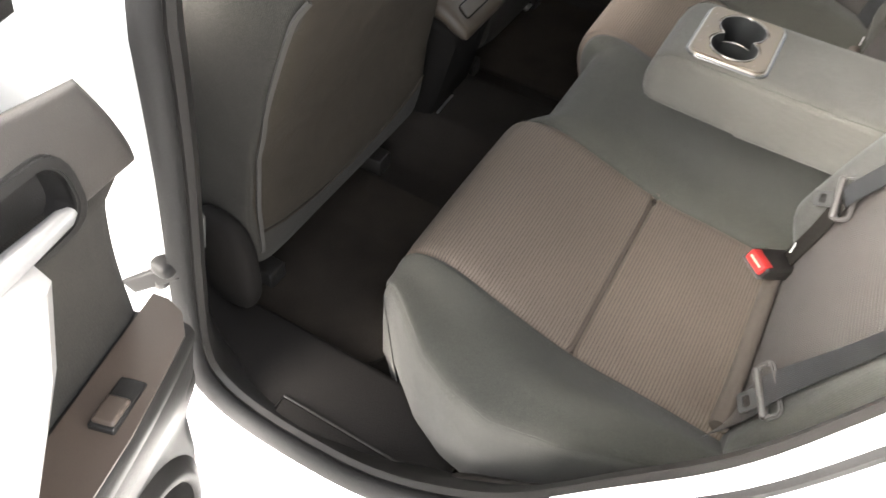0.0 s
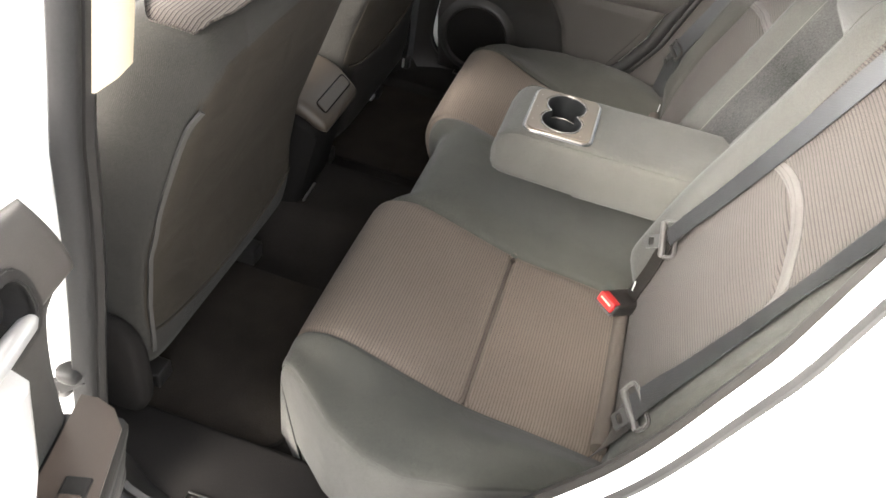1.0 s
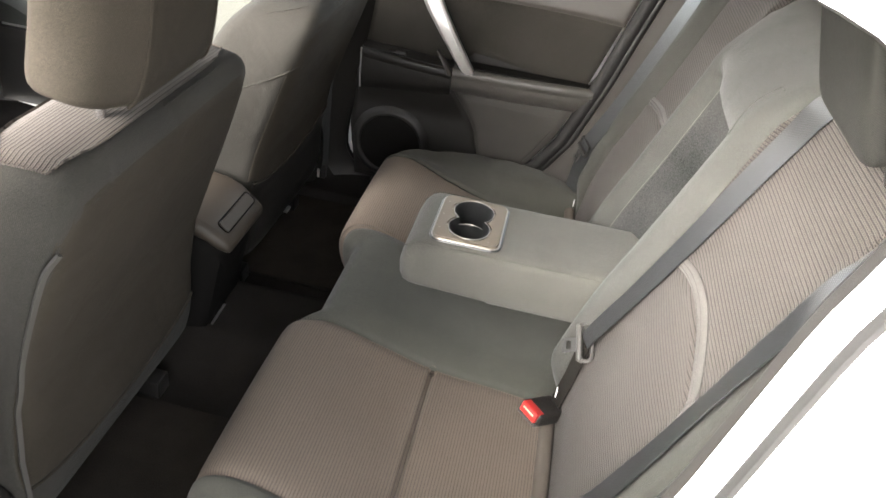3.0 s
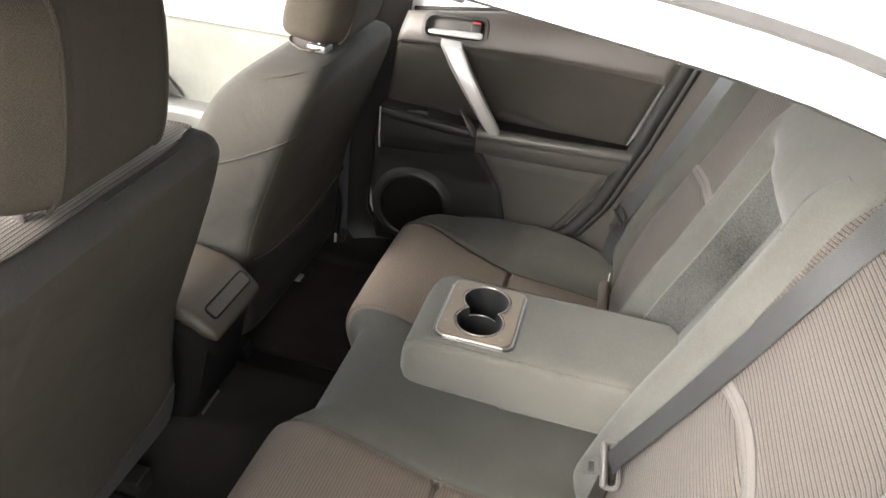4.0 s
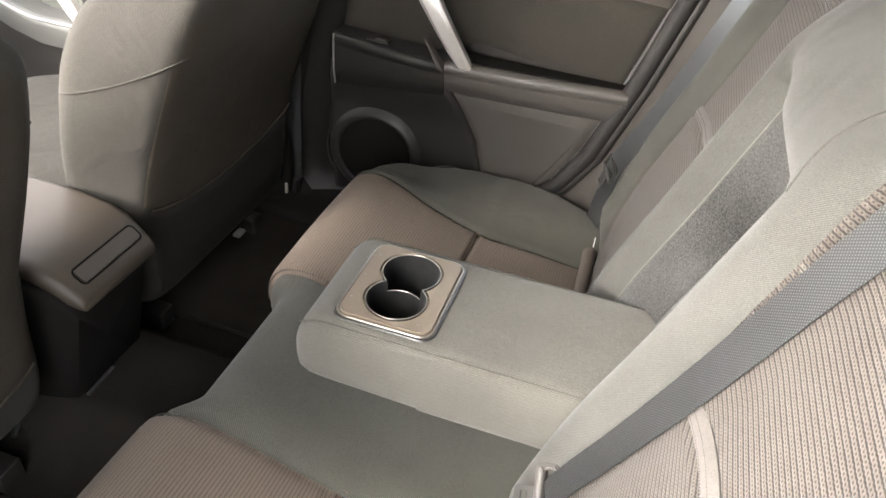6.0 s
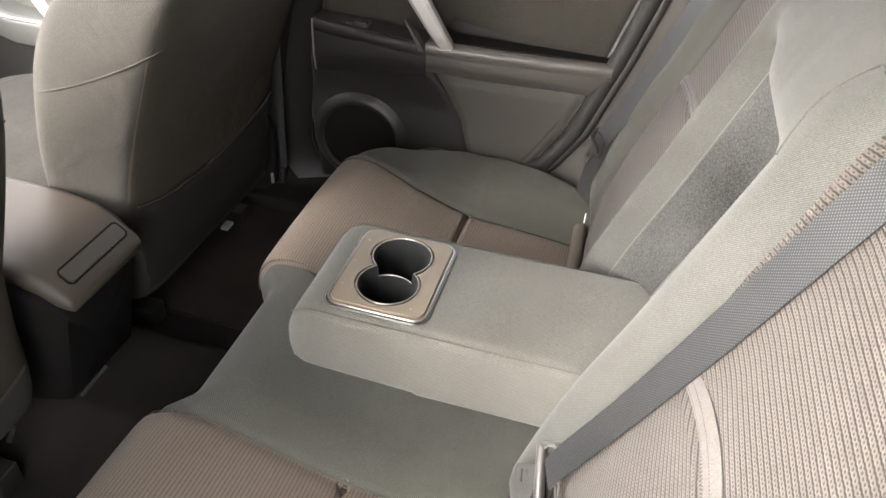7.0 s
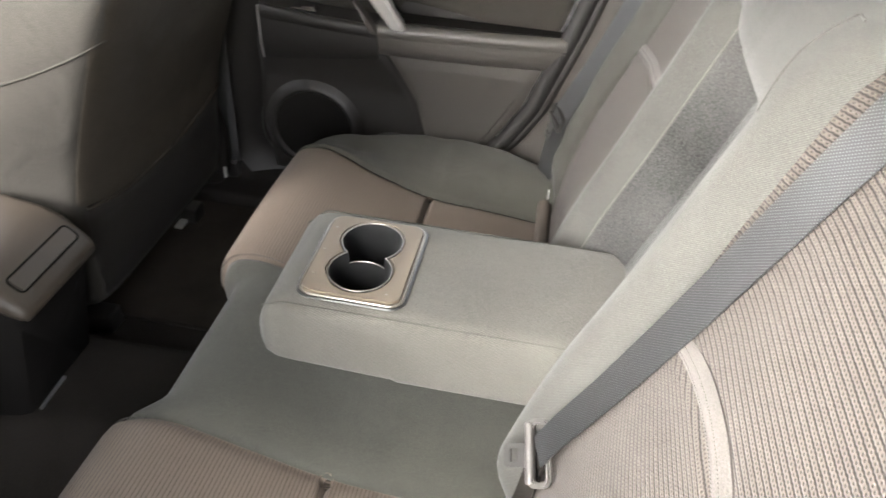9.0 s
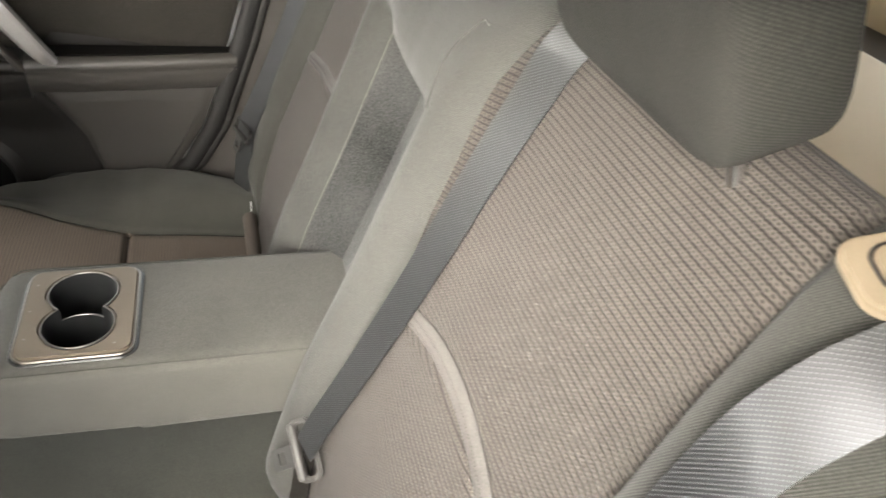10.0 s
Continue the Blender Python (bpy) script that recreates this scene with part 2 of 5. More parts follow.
# ---- building helpers ----
def thing(name, label, category, at=(0, 0, 0), turn=None, group="", kind=""):
    ob = new(name)
    ob.empty_display_size = 0.05
    ob.matrix_world = turn if turn is not None else pose(*at)
    return tagged(ob, label, category, group, kind)


def mesh(name, verts, faces, mat, uv=None, smooth=True, sharp=40):
    me = bpy.data.meshes.new(name)
    me.from_pydata([tuple(v) for v in verts], [], faces)
    me.materials.append(mat)
    if smooth:
        me.polygons.foreach_set("use_smooth", [True] * len(me.polygons))
        me.set_sharp_from_angle(angle=radians(sharp))
    if uv is not None:
        layer = me.uv_layers.new(name="UVMap")
        idx = np.empty(len(me.loops), int)
        me.loops.foreach_get("vertex_index", idx)
        layer.data.foreach_set("uv", np.asarray(uv, float)[idx].ravel())
    me.validate()
    return me


def part(name, data, parent=None, label="", local=False, kind="", category=""):
    """data: a mesh. Vertices are in the car's axes unless local, then in the thing's own."""
    ob = new(name, data)
    if parent is not None:
        ob.parent = parent
        if not local and parent.parent is None:
            ob.matrix_parent_inverse = parent.matrix_basis.inverted()
    return tagged(ob, label, category, "", kind)


def spline(points, n=200, closed=False):
    """A smooth curve through points, as n points at even steps."""
    p = np.asarray(points, float)
    q = np.vstack([p[-1], p, p[0], p[1]]) if closed else np.vstack([2 * p[0] - p[1], p, 2 * p[-1] - p[-2]])
    out = []
    for i in range(1, len(q) - 2):
        t = np.linspace(0, 1, 24, endpoint=False)[:, None]
        a, b, c, d = q[i - 1:i + 3]
        out.append(0.5 * (2 * b + (c - a) * t + (2 * a - 5 * b + 4 * c - d) * t ** 2 + (3 * b - a - 3 * c + d) * t ** 3))
    out = np.vstack(out + [q[-2][None]])
    s = np.r_[0, np.cumsum(np.linalg.norm(np.diff(out, axis=0), axis=1))]
    at = np.linspace(0, s[-1], n, endpoint=not closed)
    return np.stack([np.interp(at, s, out[:, k]) for k in range(out.shape[1])], 1)


def steps(a, b, gap=0.012, edge=True):
    """Even steps from a to b, with finer ones at both ends."""
    n = max(4, int(abs(b - a) / gap))
    s = np.linspace(a, b, n + 1)
    if edge:
        d = np.array([0.002, 0.004, 0.0065, 0.0095]) * (1 if b > a else -1)
        s = np.unique(np.r_[s, a + d, b - d])
        s = s if b > a else s[::-1]
    return s


def smooth01(x):
    x = np.clip(x, 0, 1)
    return x * x * (3 - 2 * x)


def grid_faces(nu, nv, wrap=False, skip=None):
    f = []
    for i in range(nu if wrap else nu - 1):
        for j in range(nv - 1):
            if skip and skip(i, j):
                continue
            k = (i + 1) % nu
            f.append((i * nv + j, k * nv + j, k * nv + j + 1, i * nv + j + 1))
    return f


def padded(name, fn, us, vs, mat, tuck=0.007, roll=0.008, skirt=0.02, flip=False, hole=None, uv=None):
    """An upholstered panel: fn(u, v) gives points; its edges roll down by tuck into the seams and a skirt closes its sides."""
    U, V = np.meshgrid(us, vs, indexing="ij")
    P = fn(U, V)
    du, dv = np.gradient(P, axis=0), np.gradient(P, axis=1)
    N = np.cross(du, dv)
    N /= np.linalg.norm(N, axis=2, keepdims=True) + 1e-12
    if flip:
        N = -N
    lu = np.r_[0, np.cumsum(np.linalg.norm(np.diff(P[:, len(vs) // 2], axis=0), axis=1))]
    lv = np.r_[0, np.cumsum(np.linalg.norm(np.diff(P[len(us) // 2], axis=0), axis=1))]
    d = np.minimum(np.minimum(lu, lu[-1] - lu)[:, None], np.minimum(lv, lv[-1] - lv)[None])
    P = P - N * (tuck * np.exp(-(d / roll) ** 2))[..., None]
    nu, nv = len(us), len(vs)
    verts, tex = list(P.reshape(-1, 3)), np.stack([U, V], -1).reshape(-1, 2) if uv is None else uv(U, V).reshape(-1, 2)
    faces = grid_faces(nu, nv, skip=hole)
    rim = [i * nv for i in range(nu)] + [(nu - 1) * nv + j for j in range(1, nv)] + [i * nv + nv - 1 for i in range(nu - 2, -1, -1)] + [j for j in range(nv - 2, 0, -1)]
    flatN = N.reshape(-1, 3)
    first = len(verts)
    for r in rim:
        verts.append(verts[r] - flatN[r] * skirt)
    for k in range(len(rim)):
        a, b = rim[k], rim[(k + 1) % len(rim)]
        faces.append((b, a, first + k, first + (k + 1) % len(rim)))
    tex = np.vstack([tex, tex[rim]])
    if flip:
        faces = [f[::-1] for f in faces]
    return mesh(name, verts, faces, mat, tex, sharp=60)


def loft(name, rings, mat, cap=True, uvscale=True, sharp=45):
    """Closed rings of equal count, skinned; ends capped by fans."""
    R = np.asarray(rings, float)
    n, m = R.shape[:2]
    verts = list(R.reshape(-1, 3))
    faces = []
    for i in range(n - 1):
        for j in range(m):
            k = (j + 1) % m
            faces.append((i * m + j, i * m + k, (i + 1) * m + k, (i + 1) * m + j))
    ring = np.r_[0, np.cumsum(np.linalg.norm(np.diff(R[n // 2], axis=0), axis=1))]
    rise = np.r_[0, np.cumsum(np.linalg.norm(np.diff(R.mean(1), axis=0), axis=1))]
    tex = np.stack(np.meshgrid(rise, ring, indexing="ij"), -1)[..., ::-1].reshape(-1, 2)
    if cap:
        for i, rev in ((0, True), (n - 1, False)):
            c = len(verts)
            verts.append(R[i].mean(0))
            tex = np.vstack([tex, tex[i * m]])
            for j in range(m):
                a, b = i * m + j, i * m + (j + 1) % m
                faces.append((b, a, c) if rev else (a, b, c))
    return mesh(name, verts, faces, mat, tex, sharp=sharp)


def rounded_box(name, x0, x1, y0, y1, z0, z1, mat, r=0.006, seg=3, turn=None):
    bm = bmesh.new()
    bmesh.ops.create_cube(bm, size=1)
    bmesh.ops.scale(bm, vec=(x1 - x0, y1 - y0, z1 - z0), verts=bm.verts)
    bmesh.ops.translate(bm, vec=((x0 + x1) / 2, (y0 + y1) / 2, (z0 + z1) / 2), verts=bm.verts)
    bmesh.ops.bevel(bm, geom=list(bm.edges), offset=min(r, 0.45 * min(x1 - x0, y1 - y0, z1 - z0)), segments=seg, affect="EDGES", profile=0.6)
    if turn is not None:
        bm.transform(turn)
    me = bpy.data.meshes.new(name)
    bm.to_mesh(me)
    bm.free()
    me.materials.append(mat)
    me.polygons.foreach_set("use_smooth", [True] * len(me.polygons))
    me.set_sharp_from_angle(angle=radians(50))
    return me


def slab(name, outline, depth, mat, holes=(), axis="y", at=0.0, bevel=0.0):
    """A flat plate from an outline in two coordinates, with holes, extruded by depth along axis from at."""
    bm = bmesh.new()

    def put(a, b, c):
        return {"y": (a, c, b), "x": (c, a, b), "z": (a, b, c)}[axis]

    edges = []
    for loop in (outline, *holes):
        vs = [bm.verts.new(put(a, b, at)) for a, b in loop]
        edges += [bm.edges.new((vs[i], vs[(i + 1) % len(vs)])) for i in range(len(vs))]
    bmesh.ops.triangle_fill(bm, use_beauty=True, use_dissolve=False, edges=edges)
    out = bmesh.ops.extrude_face_region(bm, geom=list(bm.faces))
    bmesh.ops.translate(bm, vec=Vector(put(0, 0, depth)), verts=[v for v in out["geom"] if isinstance(v, bmesh.types.BMVert)])
    bmesh.ops.recalc_face_normals(bm, faces=bm.faces)
    if bevel:
        sharp = [e for e in bm.edges if len(e.link_faces) == 2 and e.calc_face_angle() > 1.2]
        bmesh.ops.bevel(bm, geom=sharp, offset=bevel, segments=2, affect="EDGES")
    me = bpy.data.meshes.new(name)
    bm.to_mesh(me)
    bm.free()
    me.materials.append(mat)
    me.polygons.foreach_set("use_smooth", [True] * len(me.polygons))
    me.set_sharp_from_angle(angle=radians(35))
    return me


def tube(name, path, radius, mat, seg=10, closed=False, flat=1.0):
    """A round bar or cord along a path."""
    p = np.asarray(path, float)
    t = np.roll(p, -1, 0) - np.roll(p, 1, 0) if closed else np.gradient(p, axis=0)
    t /= np.linalg.norm(t, axis=1, keepdims=True)
    up = np.array([0, 0, 1.0]) if abs(t[:, 2]).max() < 0.95 else np.array([0, 1.0, 0])
    rings = []
    for q, d in zip(p, t):
        a = np.cross(d, up)
        a /= np.linalg.norm(a)
        b = np.cross(a, d)
        rings.append([q + radius * (math.cos(k) * a + flat * math.sin(k) * b) for k in np.linspace(0, 2 * math.pi, seg, endpoint=False)])
    if closed:
        rings.append(rings[0])
    return loft(name, rings, mat, cap=not closed)


def strap(name, path, across, width, mat, thick=0.0014):
    """Flat webbing along a path; across: its width's direction at even steps from end to end."""
    p = spline(path, 60)
    turns = np.asarray([np.asarray(a, float) / np.linalg.norm(a) for a in across])
    t = np.gradient(p, axis=0)
    rings = []
    for k, (q, d) in enumerate(zip(p, t)):
        f = k / (len(p) - 1)
        a = np.array([np.interp(f, np.linspace(0, 1, len(turns)), turns[:, i]) for i in range(3)])
        d = d / np.linalg.norm(d)
        a = a - d * (a @ d)
        a /= np.linalg.norm(a)
        n = np.cross(d, a) * thick / 2
        w = a * width / 2
        rings.append([q - w - n, q - 0.5 * w - n, q - n, q + 0.5 * w - n, q + w - n, q + w + n, q + 0.5 * w + n, q + n, q - 0.5 * w + n, q - w + n])
    return loft(name, rings, mat)


def curve01(x, table):
    a = np.asarray(table, float)
    return np.interp(x, a[:, 0], a[:, 1])


def pillow(name, centre, half, mat, power=5.0, n=14, turn=None, bulge=0.0):
    """A soft box: a superellipsoid on a cube's grid."""
    t = np.linspace(-1, 1, n)
    verts, faces, tex = [], [], []
    for axis in range(3):
        for side in (-1, 1):
            base = len(verts)
            for a in t:
                for b in t:
                    p = np.zeros(3)
                    p[axis], p[(axis + 1) % 3], p[(axis + 2) % 3] = side, a, b
                    q = p / (np.abs(p) ** power).sum() ** (1 / power)
                    verts.append(q * np.asarray(half))
                    tex.append((a * half[(axis + 1) % 3], b * half[(axis + 2) % 3]))
            for i in range(n - 1):
                for j in range(n - 1):
                    f = (base + i * n + j, base + (i + 1) * n + j, base + (i + 1) * n + j + 1, base + i * n + j + 1)
                    faces.append(f if side > 0 else f[::-1])
    m = Matrix.Translation(centre) @ (turn if turn is not None else Matrix())
    verts = [m @ Vector(v) for v in verts]
    me = mesh(name, verts, faces, mat, tex)
    bm = bmesh.new()
    bm.from_mesh(me)
    bmesh.ops.remove_doubles(bm, verts=bm.verts, dist=1e-5)
    bm.to_mesh(me)
    bm.free()
    return me


# ---- the car's shell ----
BELT = 1.0


def lean(y, z):
    """The body's sides lean in above the belt line."""
    k = min(1.0, max(0.0, (z - 1.2) / 0.16))
    inward = 0.16 * max(0.0, z - BELT) + 0.65 * k * k * (3 - 2 * k) * max(0.0, abs(y) - 0.70)
    return y - math.copysign(inward, y)


OPENING = spline([(-0.655, 1.29), (-0.668, 1.15), (-0.683, 0.99), (-0.706, 0.82), (-0.744, 0.61), (-0.768, 0.45), (-0.762, 0.38),
                  (-0.715, 0.337), (-0.62, 0.326), (-0.50, 0.345), (-0.40, 0.405), (-0.300, 0.506), (-0.208, 0.665), (-0.134, 0.804),
                  (-0.084, 0.96), (-0.034, 1.14), (-0.008, 1.215), (-0.023, 1.289), (-0.10, 1.325), (-0.22, 1.343), (-0.42, 1.361),
                  (-0.58, 1.364), (-0.635, 1.342)], 120, closed=True)
FRONT_WINDOW = [(-1.55, 0.98), (-0.83, 1.0), (-0.80, 1.33), (-1.15, 1.33)]
SIDE = [(-1.95, 0.22), (1.25, 0.24), (1.3, 0.7), (1.15, 1.0), (0.95, 1.3), (0.4, 1.42), (-0.3, 1.46), (-0.9, 1.44), (-1.25, 1.34), (-1.75, 1.0), (-1.95, 0.95)]


def scaled(loop, k):
    p = np.asarray(loop)
    t = np.roll(p, -1, 0) - np.roll(p, 1, 0)
    n = np.stack([t[:, 1], -t[:, 0]], 1)
    n /= np.linalg.norm(n, axis=1, keepdims=True)
    return p + k * n


if np.linalg.norm(scaled(OPENING, 0.01) - OPENING.mean(0), axis=1).sum() < np.linalg.norm(OPENING - OPENING.mean(0), axis=1).sum():
    OUT = -1.0
else:
    OUT = 1.0


def ring_strip(name, levels, mat, smooth=40, low=-9.0, high=9.0, ahead=9.0, keep=None):
    """A band round the door opening: levels of (grow, y), between two heights."""
    rings = []
    for grow, y in levels:
        loop = scaled(OPENING, OUT * grow)
        rings.append([(x, lean(y, z), z) for x, z in loop])
    me = loft(name, rings, mat, cap=False, sharp=smooth)
    bm = bmesh.new()
    bm.from_mesh(me)
    bmesh.ops.delete(bm, geom=[f for f in bm.faces if not (low <= f.calc_center_median().z <= high and f.calc_center_median().x < ahead) or (keep and not keep(f.calc_center_median()))], context="FACES")
    bm.to_mesh(me)
    bm.free()
    return me


ground = part("ground", mesh("ground", [(-60, -60, 0), (60, -60, 0), (60, 60, 0), (-60, 60, 0)], [(0, 1, 2, 3)], CONCRETE, smooth=False))
tagged(ground, "pale concrete ground round the parked car", "ground", kind="structure")

def up_rear(c):
    """Whether a place lies on the rising rear edge of the opening."""
    return c.x > -0.26 and c.z > 0.5


for side in (-1, 1):
    hole = scaled(OPENING, OUT * 0.105)
    me = slab("body_side", SIDE, side * 0.03, PAINT, holes=[hole, FRONT_WINDOW], axis="y", at=side * 0.86)
    for v in me.vertices:
        v.co.y = lean(v.co.y, v.co.z)
    panel = part("wall_" + ("left" if side < 0 else "right"), me)
    tagged(panel, "white painted car body side round the door opening", "car body", kind="structure")
    part("door_jamb", ring_strip("door_jamb", [(0.110, side * 0.892), (0.102, side * 0.885), (0.092, side * 0.86), (0.078, side * 0.826), (0.062, side * 0.808), (0.025, side * 0.788), (0.012, side * 0.77)], PAINT), panel)
    seal = part("door_seal", ring_strip("door_seal", [(0.016, side * 0.772), (0.015, side * 0.785), (0.009, side * 0.791), (0.001, side * 0.788), (-0.005, side * 0.778), (-0.005, side * 0.768), (0.0, side * 0.762), (0.008, side * 0.76), (0.013, side * 0.764), (0.016, side * 0.772)], RUBBER, keep=lambda c: not up_rear(c)), panel, "black rubber door seal")
    part("rear_flange", ring_strip("rear_flange", [(0.014, side * 0.771), (0.004, side * 0.7665), (-0.004, side * 0.763)], PAINT, keep=up_rear), panel, "white painted flange")
    part("rear_seal", ring_strip("rear_seal", [(0.019, side * 0.7745), (0.0175, side * 0.779), (0.014, side * 0.778), (0.012, side * 0.7705)], RUBBER, keep=up_rear), panel, "thin black seal")
    LIP = [(0.004, side * 0.764), (-0.004, side * 0.762), (-0.006, side * 0.753), (0.003, side * 0.737), (0.026, side * 0.718), (0.046, side * 0.70)]
    if side > 0:
        part("trim_lip_front", ring_strip("trim_lip_front", LIP, PLASTIC, high=1.0, ahead=-0.5), panel, "black plastic inner lip")
        LIP = [(0.044, side * 0.74), (0.046, side * 0.70)]
    part("trim_lip", ring_strip("trim_lip", LIP, PLASTIC, high=1.0), panel, "black plastic inner lip")
    part("trim_lip_upper", ring_strip("trim_lip_upper", LIP, PLASTIC, low=1.0), panel, "black upper inner lip")
    part("pillar_lip", ring_strip("pillar_lip", [(0.0, side * 0.760), (-0.008, side * 0.754), (-0.009, side * 0.725), (-0.005, side * 0.697), (0.018, side * 0.668), (0.085, side * 0.655)], BEIGE, low=1.045, ahead=-0.5), panel, "beige lip on the centre pillar")


def rear_edge(z):
    """x of the opening's rear edge at the height z."""
    rear = OPENING[(OPENING[:, 0] > -0.45) & (OPENING[:, 1] < 1.33)]
    order = np.argsort(rear[:, 1])
    return np.interp(z, rear[order, 1], rear[order, 0])


def front_edge(z):
    near = OPENING[(OPENING[:, 0] < -0.6)]
    order = np.argsort(near[:, 1])
    return np.interp(z, near[order, 1], near[order, 0])


for side in (-1, 1):
    # wheel-arch and pillar trims behind the opening
    def quarter(U, V, side=side):
        x0 = rear_edge(V) + 0.042 if side < 0 else np.maximum(rear_edge(V) + 0.042, np.interp(V, [0.34, 0.40, 0.49, 0.575, 0.74, 0.884, 1.05, 1.1], [-0.40, -0.285, -0.197, -0.145, -0.087, -0.045, 0.005, 0.015]))
        x = x0 + U * 0.26
        y = 0.702 - 0.115 * smooth01(U * 1.25) - 0.16 * np.maximum(0, V - BELT)
        return np.stack([x, side * y, V], -1)
    q = part("quarter_trim", padded("quarter_trim", quarter, np.linspace(0, 1, 14), np.linspace(0.36, 1.055, 28), QUARTER, flip=side < 0), None)
    tagged(q, "charcoal plastic wheel-arch trim beside the rear seat", "trim panel", kind="structure")
    c = part("pillar_trim", padded("pillar_trim", quarter, np.linspace(0, 4.4, 50), np.linspace(1.058, 1.40, 16), BEIGE, flip=side < 0), None)
    tagged(c, "beige plastic rear pillar trim", "trim panel", kind="structure")
    # centre pillar: dark below, beige above
    def centre(U, V, side=side):
        x = front_edge(V) - 0.040 - U * 0.10
        y = 0.703 - 0.03 * smooth01(U * 3) - 0.16 * np.maximum(0, V - BELT)
        return np.stack([x, side * y, V], -1)
    b = part("centre_pillar", padded("centre_pillar", centre, np.linspace(0, 1, 12), np.linspace(0.46, 0.975, 16), PLASTIC, flip=side > 0), None)
    tagged(b, "black plastic lower trim of the centre pillar", "pillar", kind="structure")
    b = part("centre_pillar_upper", padded("centre_pillar_upper", centre, np.linspace(0, 1, 12), np.linspace(0.98, 1.38, 12), BEIGE, flip=side > 0), None)
    tagged(b, "beige upper trim of the centre pillar", "pillar", kind="structure")
    # sill with its tread plate
    sill = part("sill", rounded_box("sill", -1.7, -0.40, min(side * 0.60, side * 0.755), max(side * 0.60, side * 0.755), 0.24, 0.325, SILL, 0.012))
    tagged(sill, "black plastic door sill", "sill", kind="structure")
    plate = rounded_box("tread_plate", -0.67, -0.44, min(side * 0.72, side * 0.752), max(side * 0.72, side * 0.752), 0.322, 0.329, SILL, 0.003)
    part("tread_plate", plate, sill, "raised black tread plate")
    edge = [(-0.674, side * 0.718), (-0.674, side * 0.754), (-0.436, side * 0.754), (-0.436, side * 0.718)]
    part("plate_edge", tube("plate_edge", [(x, y, 0.327) for x, y in edge], 0.0018, DOOR_DARK, 6, closed=True), sill, "worn rim of the tread plate")

# roof, lining, floor
U, V = np.linspace(-1.1, 0.95, 24), np.linspace(-0.80, 0.80, 24)


def roof_at(dz, w):
    def fn(a, b):
        return np.stack([a, b * w, 1.475 + dz - 0.06 * (b / 0.8) ** 2 - 0.05 * ((a + 0.25) / 0.9) ** 2], -1)
    return fn


roof = part("roof", padded("roof", roof_at(0, 0.87), U, V, PAINT, skirt=0.015))
tagged(roof, "white painted car roof", "roof", kind="structure")
lining = part("ceiling", padded("ceiling", roof_at(-0.035, 0.82), U, V, BEIGE, skirt=0.01, flip=True))
tagged(lining, "beige fabric roof lining", "ceiling", kind="structure")


def floor_fn(a, b):
    z = 0.29 + 0.085 * smooth01((0.17 - np.abs(b)) / 0.09) + 0.004 * np.sin(a * 40) * np.sin(b * 33)
    z = z + 0.06 * smooth01((-0.95 - a) / 0.1)
    return np.stack([a, b, z], -1)


floor = part("floor", padded("floor", floor_fn, np.linspace(-1.9, 0.0, 60), np.linspace(-0.70, 0.70, 60), CARPET, skirt=0.02))
tagged(floor, "black carpeted car floor with a centre tunnel", "floor", kind="structure")
under = part("boot_floor", rounded_box("boot_floor", 0.0, 1.2, -0.78, 0.78, 0.25, 0.62, CARPET, 0.02))
tagged(under, "black carpeted load floor behind the rear seat", "floor", kind="structure")
firewall = part("bulkhead", rounded_box("bulkhead", -2.0, -1.9, -0.86, 0.86, 0.22, 1.0, PLASTIC, 0.02))
tagged(firewall, "dark bulkhead ahead of the footwells", "wall", kind="structure")
tail = part("tailgate_lower", rounded_box("tailgate_lower", 1.15, 1.25, -0.86, 0.86, 0.24, 1.0, PAINT, 0.02))
tagged(tail, "white lower tailgate", "tailgate", kind="structure")
shelf = part("parcel_shelf", rounded_box("parcel_shelf", 0.235, 0.52, -0.56, 0.56, 1.02, 1.055, BEIGE, 0.014))
tagged(shelf, "pale beige parcel shelf behind the rear seat", "shelf", kind="structure")
# added black sheet: gives the gap behind the shelf its darkness
gap = part("shelf_gap_dark", rounded_box("shelf_gap_dark", 0.52, 0.88, -0.58, 0.58, 0.93, 0.96, PLASTIC, 0.006))
tagged(gap, "black sheet added for the dark gap behind the shelf", "load cover", kind="structure")
trim = part("tailgate_trim", rounded_box("tailgate_trim", 0.90, 0.97, -0.66, 0.66, 0.60, 1.055, BEIGE, 0.02))
tagged(trim, "beige tailgate lining in two mouldings", "tailgate trim", kind="structure")
part("upper_moulding", rounded_box("upper_moulding", 0.91, 0.98, -0.66, 0.66, 1.062, 1.13, BEIGE, 0.014), trim)
part("window_pillar", rounded_box("window_pillar", 0.80, 0.97, -0.70, -0.60, 1.10, 1.40, BEIGE, 0.02), trim)
part("window_pillar", rounded_box("window_pillar", 0.80, 0.97, 0.60, 0.70, 1.10, 1.40, BEIGE, 0.02), trim)
dash = thing("dashboard", "dark plastic dashboard under the windscreen", "dashboard", (-1.8, 0, 0.63))
part("dash_body", pillow("dash_body", (-1.80, 0, 0.80), (0.10, 0.74, 0.17), DOOR_DARK, 4), dash)

# ---- rear seat cushion ----
SEAT = spline([(-0.535, 0.31), (-0.566, 0.37), (-0.592, 0.43), (-0.600, 0.475), (-0.590, 0.513), (-0.562, 0.537), (-0.51, 0.540),
               (-0.42, 0.512), (-0.318, 0.482), (-0.20, 0.470), (-0.08, 0.455), (-0.01, 0.445)], 400)
SEAT_S = np.r_[0, np.cumsum(np.linalg.norm(np.diff(SEAT, axis=0), axis=1))]
